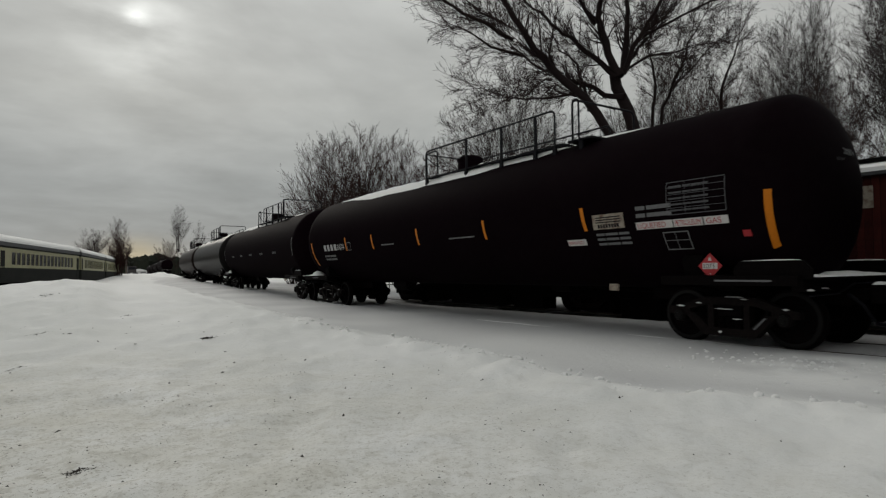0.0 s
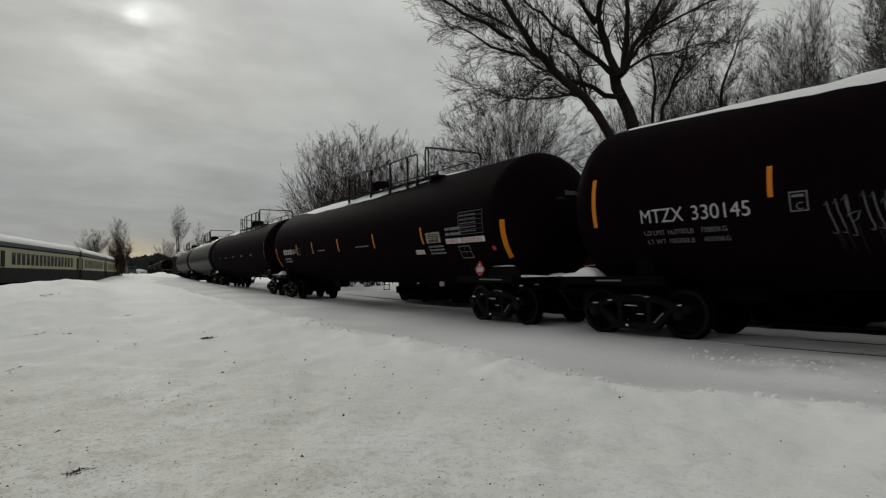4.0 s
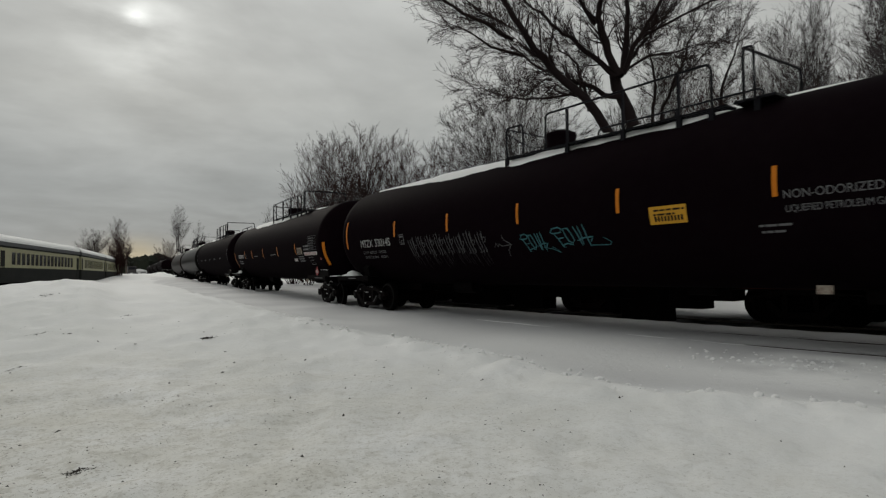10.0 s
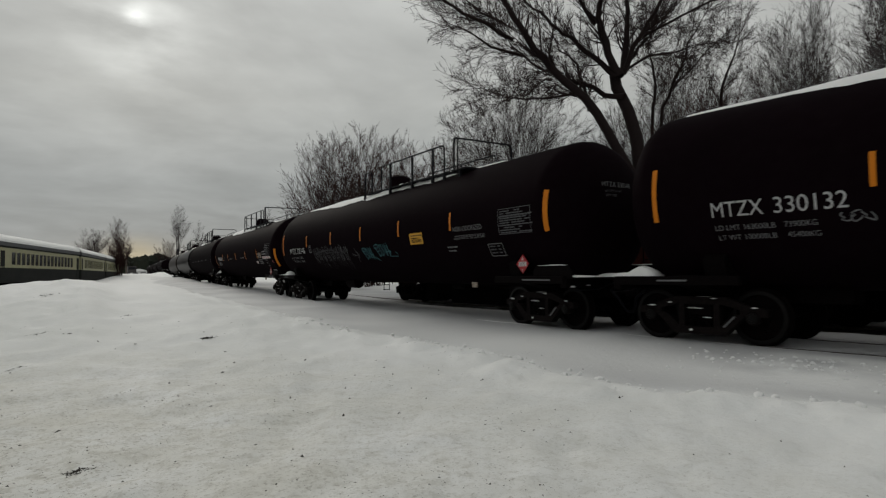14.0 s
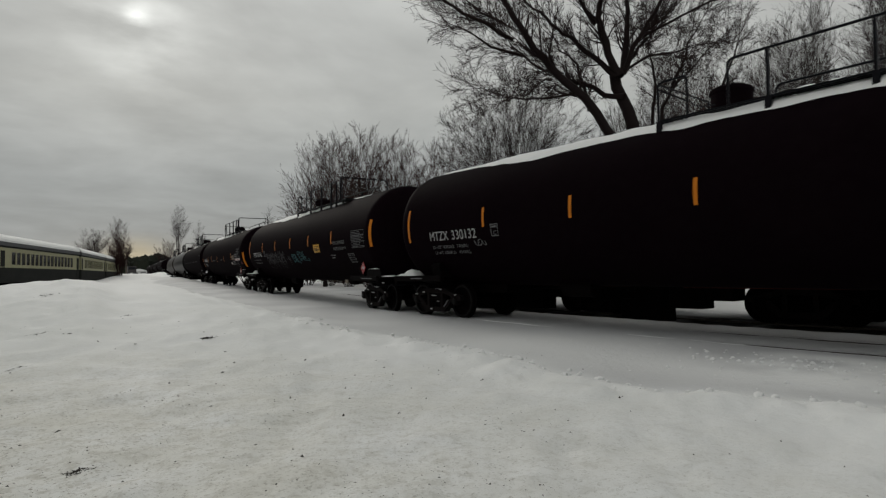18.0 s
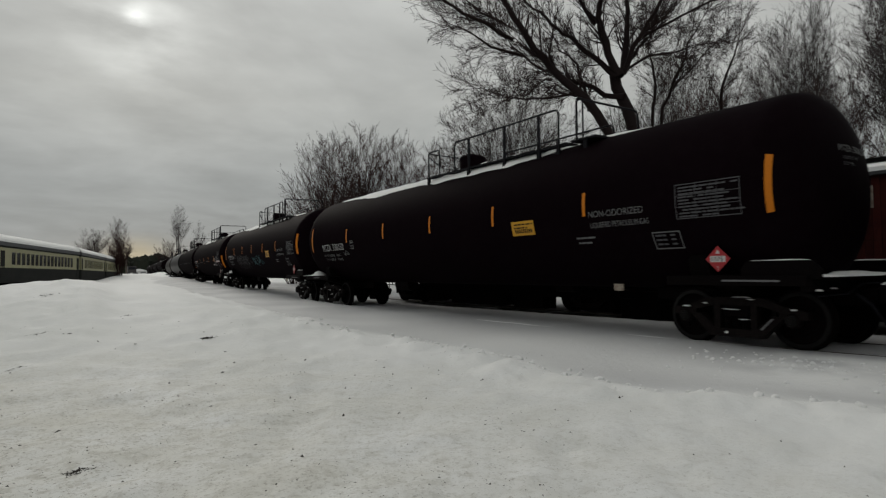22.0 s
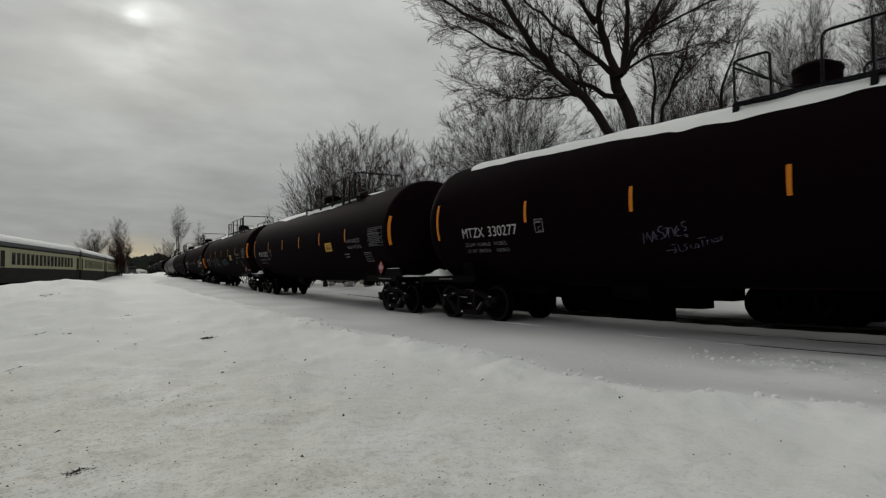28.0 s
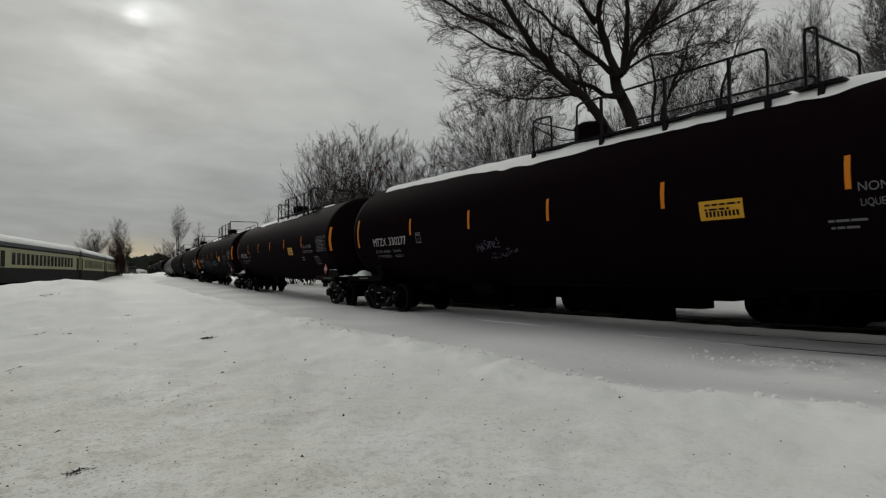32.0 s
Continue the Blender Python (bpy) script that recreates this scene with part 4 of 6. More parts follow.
def tall_tag(parent, y1, y0, z0, z1, count, seed):
    """Groups of tall leaning strokes with hooked feet and a flourish, and faint runs of paint below."""
    rng = random.Random(seed)
    cell = (y1 - y0) / count
    for k in range(count):
        left = y1 - cell * k
        drop = 0.04 * math.sin(k * 1.7)
        for i in range(3):
            u, top, foot = 0.10 + 0.25 * i, rng.uniform(0.80, 1.0), rng.uniform(0.08, 0.22) + drop
            pts = [(u - 0.08, top - 0.10), (u, top), (u + 0.05, top * 0.72), (u + 0.12, 0.45), (u + 0.20, foot + 0.08), (u + 0.18, foot), (u + 0.06, foot + 0.03)]
            spray_line(parent, left, left - cell, z0, z1, pts, 0.021, M_SCRAWL)
        v = rng.uniform(0.5, 0.65)
        spray_line(parent, left, left - cell, z0, z1, [(0.66, 0.95), (0.70, v + 0.12), (0.62, v), (0.78, v + 0.08), (0.98, v + 0.10), (0.88, v - 0.06), (0.74, v - 0.10)], 0.020, M_SCRAWL)
        if k % 3 == 2:
            spray_line(parent, left, left - cell, z0, z1, [(0.50, 0.30), (0.62, 0.36), (0.74, 0.27), (0.66, 0.17), (0.52, 0.22)], 0.018, M_SCRAWL)
        for i in range(5):
            u, end = rng.uniform(0.1, 1.0), rng.uniform(-0.50, -0.15)
            spray_line(parent, left, left - cell, z0, z1, [(u, 0.35), (u + 0.08, 0.0), (u + 0.14, end)], 0.013, M_HAZE)


TEAL_SIGNS = [
    [(0.0, 0.75), (0.05, 0.95), (0.2, 1.0), (0.3, 0.9), (0.25, 0.75), (0.08, 0.72), (0.0, 0.75)],
    [(0.08, 0.72), (0.18, 0.4), (0.24, 0.05), (0.3, 0.0)], [(0.15, 0.45), (0.32, 0.5)], [(0.22, 0.1), (0.36, 0.2), (0.5, 0.12)],
    [(0.33, 0.95), (0.36, 0.6), (0.42, 0.3), (0.5, 0.2), (0.56, 0.35), (0.5, 0.7), (0.44, 0.92), (0.34, 0.92)],
    [(0.58, 1.0), (0.66, 0.6), (0.72, 0.05)], [(0.68, 1.0), (0.74, 0.6), (0.74, 0.1)], [(0.8, 1.05), (0.85, 0.7), (0.9, 0.0)],
    [(0.62, 0.3), (0.8, 0.42), (1.0, 0.45), (0.92, 0.2)]]


def graffiti(car):
    tall_tag(car, 4.85, 1.30, 1.70, 2.36, 8, 3)
    for pts in ([(0, 0.3), (0.1, 0.55), (0.2, 0.33), (0.3, 0.5), (0.45, 0.34), (1.0, 0.42)], [(0.55, 1.0), (0.62, 0.72), (1.0, 0.43)], [(1.0, 0.41), (0.74, 0.1), (0.70, -0.3)]):
        spray_line(car, 1.05, 0.45, 1.78, 2.16, pts, 0.020, M_SCRAWL)
    for y1, y0, z0, z1 in ((0.10, -0.70, 1.74, 2.14), (-0.86, -1.98, 1.80, 2.22)):
        for pts in TEAL_SIGNS:
            spray_line(car, y1, y0, z0, z1, pts, 0.030, M_TEAL)
    spray_line(car, -0.55, -1.00, 1.68, 1.88, [(0.0, 0.75), (0.6, 0.5), (1.0, 0.1), (0.7, 0.6), (0.55, 0.75)], 0.018, M_TEAL)
    spray_line(car, -1.85, -2.40, 1.78, 1.98, [(0.0, 0.2), (0.9, 0.15), (1.0, 0.4), (0.7, 0.9)], 0.018, M_TEAL)


def lilac_tag(car):
    """Two lines of thin scribble, the lower one smaller and set back."""
    for pts in ([(0.0, 0.0), (0.03, 0.55), (0.10, 0.25), (0.14, 0.60), (0.19, 0.05)], [(0.21, 0.10), (0.27, 0.65), (0.33, 0.15), (0.24, 0.30), (0.35, 0.40)],
                [(0.50, 0.85), (0.41, 0.80), (0.38, 0.62), (0.48, 0.50), (0.50, 0.30), (0.40, 0.18)], [(0.50, 0.70), (0.60, 0.78), (0.56, 0.45), (0.50, 0.28)],
                [(0.58, 0.25), (0.62, 0.72), (0.70, 0.74), (0.72, 0.28)], [(0.74, 0.50), (0.84, 0.62), (0.80, 0.80), (0.74, 0.55), (0.78, 0.28), (0.87, 0.34)],
                [(1.0, 1.0), (0.92, 0.95), (0.91, 0.78), (0.99, 0.70), (0.97, 0.56), (0.91, 0.54)], [(0.95, 0.36), (0.99, 0.30), (0.95, 0.24), (0.92, 0.31), (0.95, 0.36)]):
        spray_line(car, 2.70, 1.80, 1.79, 2.13, pts, 0.014, M_LILAC)
    for pts in ([(0.0, 0.15), (0.10, 0.20), (0.20, 0.18)], [(0.12, 0.50), (0.24, 0.55)], [(0.18, 0.52), (0.17, 0.05), (0.10, 0.0)], [(0.25, 0.48), (0.24, 0.10), (0.31, 0.12)],
                [(0.40, 0.52), (0.34, 0.45), (0.39, 0.30), (0.34, 0.14)], [(0.48, 0.50), (0.43, 0.36), (0.50, 0.22)], [(0.54, 0.50), (0.52, 0.30), (0.57, 0.26), (0.59, 0.46), (0.54, 0.50)],
                [(0.60, 0.78), (0.74, 0.84)], [(0.66, 0.80), (0.66, 0.35)], [(0.73, 0.40), (0.74, 0.64), (0.79, 0.66)], [(0.82, 0.72), (0.82, 0.48)], [(0.87, 0.70), (0.85, 0.54), (0.91, 0.56), (0.92, 0.72), (0.87, 0.70)], [(0.94, 0.82), (1.0, 0.62)], [(1.0, 0.86), (0.94, 0.58)]):
        spray_line(car, 2.32, 1.22, 1.60, 1.90, pts, 0.011, M_LILAC)


def tape(parent, y, z0, z1, w, slant=0.0):
    """A strip of reflective tape up the side."""
    b = Build()
    a0, a1 = (R * math.asin((z - MARK) / R) for z in (z0, z1))
    wrap(b, [(y - w / 2 - slant, a0), (y + w / 2 - slant, a0), (y + w / 2, a1), (y - w / 2, a1)])
    part("reflective_tape", b, M_YELLOW, parent, "orange-yellow reflective tape")


def placard(parent, y, z, size=0.30):
    """A red hazard diamond with its number, upright on a bracket."""
    h = size / math.sqrt(2)
    x = -1.43
    foot = -math.sqrt(R * R - (z - ZC) ** 2) + 0.01
    b = Build()
    b.box(x + 0.01, foot, y - 0.02, y + 0.02, z - 0.02, z + 0.02)
    part("placard_bracket", b, M_IRON, parent)
    b = Build()
    b.prism([(y, z - h), (y + h, z), (y, z + h), (y - h, z)], x, x + 0.008)
    d = part("hazard_placard", b, M_RED, parent, "red hazard diamond")
    b = Build()
    b.box(x - 0.003, x - 0.001, y - 0.13, y + 0.13, z - 0.05, z + 0.05)
    part("number_panel", b, M_PLACARD_W, d)
    for word, size_, yy, zz, mat, name, out in (("1075", 0.11, y + 0.125, z - 0.038, M_RAILING, "number", 0.005), ("2", 0.07, y + 0.02, z - 0.165, M_PLACARD_W, "class_number", 0.003)):
        cu = bpy.data.curves.new("words", "FONT")
        cu.body = word
        cu.size = size_
        ob = bpy.data.objects.new("words", cu)
        scene.collection.objects.link(ob)
        me = bpy.data.meshes.new_from_object(ob.evaluated_get(bpy.context.evaluated_depsgraph_get()))
        bpy.data.objects.remove(ob)
        for v in me.vertices:
            v.co = (x - out, yy - v.co.x, zz + v.co.y)
        me.materials.clear()
        me.materials.append(mat)
        me.name = name
        part(name, me, mat, d)
    b = Build()
    b.prism([(y - 0.035, z + 0.085), (y + 0.035, z + 0.085), (y, z + 0.155)], x - 0.003, x - 0.001)
    part("flame_sign", b, M_PLACARD_W, d)


def yellow_sign(parent, y0, y1, z0, z1):
    b = Build()
    patch(b, y0, y1, z0, z1, 0.006)
    s = part("emergency_sign", b, M_SIGN_Y, parent, "yellow sign with dark print")
    b = Build()
    w = y1 - y0
    for k, (a, c) in enumerate(((0.05, 0.95), (0.12, 0.7))):
        zz = z1 - 0.075 - 0.075 * k
        y = y0 + w * (1 - c)
        while y < y0 + w * (1 - a) - 0.05:
            step = 0.05 + 0.05 * ((int(y * 97)) % 3)
            patch(b, y, min(y + step, y0 + w * (1 - a)), zz - 0.012, zz + 0.02, 0.009)
            y += step + 0.025
    for k in range(9):
        yy = y0 + w * (0.10 + 0.088 * k)
        patch(b, yy, yy + w * 0.055, z0 + 0.05, z0 + 0.14, 0.009)
    part("sign_print", b, M_RAILING, s)


def head_words(parent, body, size, x, z, mat):
    """Words on the dished hind head."""
    for word in body.split():
        cu = bpy.data.curves.new("words", "FONT")
        cu.body = word
        cu.size = size
        ob = bpy.data.objects.new("words", cu)
        scene.collection.objects.link(ob)
        me = bpy.data.meshes.new_from_object(ob.evaluated_get(bpy.context.evaluated_depsgraph_get()))
        bpy.data.objects.remove(ob)
        wide = max(v.co.x for v in me.vertices)
        for v in me.vertices:
            px, pz = x + v.co.x, z + v.co.y
            k = min(0.97, math.hypot(px, pz - ZC) / R)
            v.co = (px, -(HALF + HEAD * math.sqrt(1 - k * k)) - 0.012, pz)
        x += wide + size * 0.35
        me.materials.clear()
        me.materials.append(mat)
        me.name = "end_print"
        part("end_print", me, mat, parent)


SHORT = (5.531, 2.831, 0.104, -2.679, -5.555)


WEIGHTS = {"330145": ("162700LB", "73800KG", "100300LB", "45500KG"), "330132": ("163000LB", "73900KG", "100000LB", "45400KG"), "330277": ("163400LB", "74100KG", "99600LB", "45200KG")}


def marks_b_type(car, number, seed):
    """Lettering and tape of the cars of the second owner."""
    for y in (8.706, -9.13):
        tape(car, y, 2.134, 3.042, 0.085)
    for y in SHORT:
        tape(car, y, 2.38, 2.846, 0.078)
    letters("MTZX", 0.345, 7.75, 2.14, M_WHITE, car, squeeze=0.86, label="white reporting letters")
    letters(number, 0.345, 6.81, 2.14, M_WHITE, car, squeeze=0.955, label="white car number")
    load, load_kg, empty, empty_kg = WEIGHTS[number]
    letters("LD LMT " + load, 0.125, 7.72, 1.93, M_DIM, car, squeeze=0.96)
    letters("LT WT " + empty, 0.125, 7.69, 1.78, M_DIM, car, squeeze=0.96)
    letters(load_kg, 0.125, 6.68, 1.93, M_DIM, car, squeeze=0.92)
    letters(empty_kg, 0.125, 6.66, 1.78, M_DIM, car, squeeze=0.92)
    outline_box(car, 5.03, 5.28, 2.14, 2.43, 0.02, M_DIM)
    letters("C", 0.15, 5.20, 2.17, M_DIM, car)
    bars(car, 5.24, 2.345, (0.16,), 0.04, M_DIM)
    yellow_sign(car, -4.09, -3.355, 2.11, 2.425)
    letters("NON-ODORIZED", 0.175, -5.66, 2.34, M_DIM, car, squeeze=0.94)
    letters("LIQUEFIED PETROLEUM GAS", 0.15, -5.68, 2.14, M_DIM, car, squeeze=0.72)
    bars(car, -5.25, 1.945, (0.08, 0.17, 0.2), 0.034, M_DIM)
    bars(car, -5.27, 1.850, (0.06, 0.1, 0.16), 0.034, M_DIM)
    outline_box(car, -8.74, -7.60, 2.16, 2.74, 0.015, M_FAINT, "data_table", rows=3, cols=3)
    rng = random.Random(seed)
    for k in range(10):
        bars(car, -7.66, 2.665 - 0.053 * k, [rng.choice((0.07, 0.11, 0.16, -0.06, 0.2)) for _ in range(7)], 0.026, M_FAINT, "table_print")
    outline_box(car, -7.60, -7.04, 1.68, 1.98, 0.02, M_DIM, "inspection_panel")
    for k in range(3):
        bars(car, -7.10, 1.90 - 0.075 * k, (0.12, 0.08, -0.05, 0.1), 0.03, M_FAINT, "panel_print")
    placard(car, -8.22, 1.42)
    head_words(car, "MTZX " + number, 0.15, -0.36, 3.06, M_DIM)
    head_words(car, "LD LMT LT WT", 0.075, -0.28, 2.94, M_FAINT)
    head_words(car, "DOT TEST", 0.075, -0.28, 2.84, M_FAINT)


def marks_a(car):
    """Lettering and tape of the lead owner's car."""
    tape(car, 8.70, 1.62, 2.48, 0.085, 0.12)
    tape(car, -9.205, 1.57, 2.50, 0.085, -0.03)
    for y in (5.563, 3.536, 0.711, -2.407, -5.602):
        tape(car, y, 2.09, 2.55, 0.085, 0.067)
    bars(car, 7.5, 2.14, (0.2, 0.2, 0.2, 0.2), 0.22, M_WHITE, "owner_mark")
    letters("200874", 0.30, 6.55, 2.14, M_WHITE, car, squeeze=0.95)
    for z in (1.92, 1.80):
        bars(car, 7.6, z, (0.14, 0.3, 0.5), 0.065, M_DIM)
    outline_box(car, 5.15, 5.42, 2.1, 2.38, 0.02, M_DIM)
    bars(car, 2.9, 2.17, (0.5, 0.3), 0.035, M_DIM)
    bars(car, -0.9, 2.17, (0.5, 0.6), 0.035, M_DIM)
    b = Build()
    patch(b, -6.62, -5.87, 2.10, 2.38, 0.006)
    s = part("information_sign", b, M_FADEDWHITE, car, "faded pale sign with dark print")
    b = Build()
    for k in range(3):
        patch(b, -6.55, -5.95, 2.31 - 0.045 * k, 2.33 - 0.045 * k, 0.009)
    for k in range(8):
        patch(b, -6.03 - 0.066 * k, -5.985 - 0.066 * k, 2.125, 2.195, 0.009)
    part("sign_print", b, M_RAILING, s)
    b = Build()
    patch(b, -5.60, -5.10, 1.82, 1.94, 0.006)
    s = part("warning_label", b, M_PLACARD_W, car, "white label with red print")
    letters("NON-ODORIZED", 0.085, -5.12, 1.85, M_RED, s, "word", 0.010, 0.62)
    for k in range(3):
        bars(car, -5.9, 1.98 - 0.09 * k, (0.2, 0.3, 0.24), 0.045, M_DIM)
    b = Build()
    patch(b, -7.62, -6.87, 2.04, 2.17, 0.006)
    patch(b, -8.18, -7.64, 2.04, 2.17, 0.006)
    patch(b, -8.62, -8.20, 2.04, 2.17, 0.006)
    s = part("cargo_name_panel", b, M_PLACARD_W, car, "white panels with red words")
    letters("LIQUEFIED", 0.135, -6.90, 2.06, M_RED, s, "word", 0.010, 0.92)
    letters("PETROLEUM", 0.135, -7.66, 2.06, M_RED, s, "word", 0.010, 0.66)
    letters("GAS", 0.135, -8.24, 2.06, M_RED, s, "word", 0.010, 1.05)
    for k in range(2):
        bars(car, -6.9, 2.25 + 0.13 * k, (0.2, 0.5), 0.07, M_DIM)
    outline_box(car, -8.62, -7.55, 2.24, 2.80, 0.015, M_FAINT, "data_table", rows=5, cols=3)
    for k in range(5):
        bars(car, -7.6, 2.70 - 0.10 * k, (0.25, 0.15, 0.3), 0.03, M_FAINT, "table_print")
    outline_box(car, -7.88, -7.38, 1.66, 1.97, 0.02, M_DIM, "inspection_panel", rows=2, cols=2)
    placard(car, -8.20, 1.31)
    head_words(car, "200874", 0.15, 0.05, 3.06, M_DIM)
    head_words(car, "LD LMT", 0.075, -0.22, 2.94, M_FAINT)
    b = Build()
    patch(b, -8.93, -8.80, 1.82, 1.92, 0.006)
    part("red_reflector", b, M_RED, car)


def motions():
    for car, start in TRAIN:
        walk(car, [(t, on_track(start + gone(t), half=TRUCK)) for t in np.arange(0, 32.01, 0.5).tolist()])
        for ws in car.children:
            if ws.name.startswith("wheelset"):
                y = ws.location.y
                rows = [k * 0.3 for k in range(107)] + [32.0]
                walk(ws, [(t, pose(0, y, WHEEL_R, -math.degrees(gone(t) / WHEEL_R) - 40 * y, 0, 0)) for t in rows])


FIRST, MASTER = build_tank_car(True), build_tank_car(False)
CENTRES = (72.8, 52.4, 31.98, 11.548, -8.909, -29.174, -49.587)
TRAIN = []
for k, s in enumerate(CENTRES):
    car = FIRST if k == 3 else MASTER if k == 4 else copy_thing(MASTER, Matrix.Identity(4))
    car.matrix_basis = on_track(s, half=TRUCK)
    TRAIN.append((car, s))
for (car, _), lab in zip(TRAIN, (
        "brown-black tank car leading the rolling train", "grey glossy tank car in the rolling train", "black tank car with small white print in the train",
        "black tank car with white and red cargo lettering", "black tank car covered in grey and teal graffiti",
        "plain black tank car with yellow sign and tape", "black snow-topped tank car with a lilac scrawl")):
    tagged(car, lab)
for k, (car, _) in enumerate(TRAIN):
    part("snow_on_top", top_snow(20 + k, (-6.5, -6.5, -6.5, -6.5, -6.3, -6.4, -8.0)[k], 8.8, (0.95, 0.95, 0.95, 1.05, 1.03, 1.06, 1.13)[k], (0, 0, 0, 0, 0, 0, -1.7)[k], 0.85 if k == 6 else 0.0), M_SNOWCAP, car, "ragged strip of snow", smooth=True)
for k, m in ((0, M_TANKBROWN), (1, M_TANKGREY)):
    for o in TRAIN[k][0].children:
        if o.name.startswith("tank"):
            o.data = o.data.copy()
            o.data.materials[0] = m
for k in (0, 1, 2):
    car = TRAIN[k][0]
    for y in (8.8, -8.8):
        b = Build()
        patch(b, y - 0.03, y + 0.03, 2.1, 2.9)
        part("reflective_tape", b, M_DIM, car, "dull worn reflective tape")
    for y in SHORT:
        bars(car, y + 0.4, 2.25, (0.18, 0.26, 0.14), 0.10, M_FAINT)
marks_a(TRAIN[3][0])
for k, number in ((4, "330145"), (5, "330132"), (6, "330277")):
    marks_b_type(TRAIN[k][0], number, k)
graffiti(TRAIN[4][0])
lilac_tag(TRAIN[6][0])
scrawl(TRAIN[6][0], -7.3, -6.35, 1.95, 2.25, 3, M_DIM, 15, 0.05, loops=1)


def snow_ridge():
    """A thin line of thrown-up snow along the near rail."""
    rng = random.Random(2)
    v, f = [], []
    ss = np.arange(3.2, 60, 0.35)
    for s in ss:
        q = 0.018 * rng.uniform(0.6, 1.3) * min(1, (s - 3.0) / 5) * min(1.0, max(0.1, 0.7 + 2.0 * float(value_noise(float(s), 3.0, 2.2, 31))))
        for o, z in ((-0.08, -0.05), (-0.035, q * 0.7), (0.0, q * 0.8), (0.03, -0.05)):
            x, y, h = track(float(s), -0.80 + o)
            v.append((x, y, z + rise(float(s))))
    for k in range(len(ss) - 1):
        f += [(k * 4 + i, k * 4 + i + 1, k * 4 + 5 + i, k * 4 + 4 + i) for i in range(3)]
    b = Build()
    b.add(v, f)
    tagged(new("snow_ridge", b.mesh("snow_ridge", M_SNOWCAP, True)), "thin white ridge of snow along the near rail", "snow", kind="stuff")


snow_ridge()
scrawl(TRAIN[5][0], 5.55, 5.95, 1.94, 2.10, 3, M_DIM, 17, 0.022, loops=1)


# ---------------------------------------------------------------- parked cars on the siding
def board_mesh(h):
    b = Build()
    b.box(-0.02, 0.02, -0.068, 0.068, 0, h, 0.006)
    return b.mesh("board", M_BARRED)


BOARD = board_mesh(1.98)


def old_truck(car, y, wm, fm):
    b = Build()
    b.box(-1.0, 1.0, -0.2, 0.2, 0.45, 0.75, 0.03)
    tr = part("truck", b, M_IRON, car, at=pose(0, y, 0))
    for sx in (-1, 1):
        part("sideframe", fm, M_IRON, tr, at=pose(sx * 0.99, 0, 0))
        # added solid plate that keeps the space between the wheels dark
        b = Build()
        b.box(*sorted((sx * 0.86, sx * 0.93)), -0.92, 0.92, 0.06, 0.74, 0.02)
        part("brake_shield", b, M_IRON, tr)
        for i in (-1, 1):
            part("wheel", wm, M_IRON, tr, at=pose(sx * 0.76, i * 0.84, WHEEL_R, 0, 0, 0 if sx > 0 else 180))
            b = Build()
            b.box(*sorted((sx * 0.96, sx * 1.14)), i * 0.84 - 0.13, i * 0.84 + 0.13, WHEEL_R - 0.13, WHEEL_R + 0.15, 0.02)
            part("journal_box", b, M_IRON, tr)


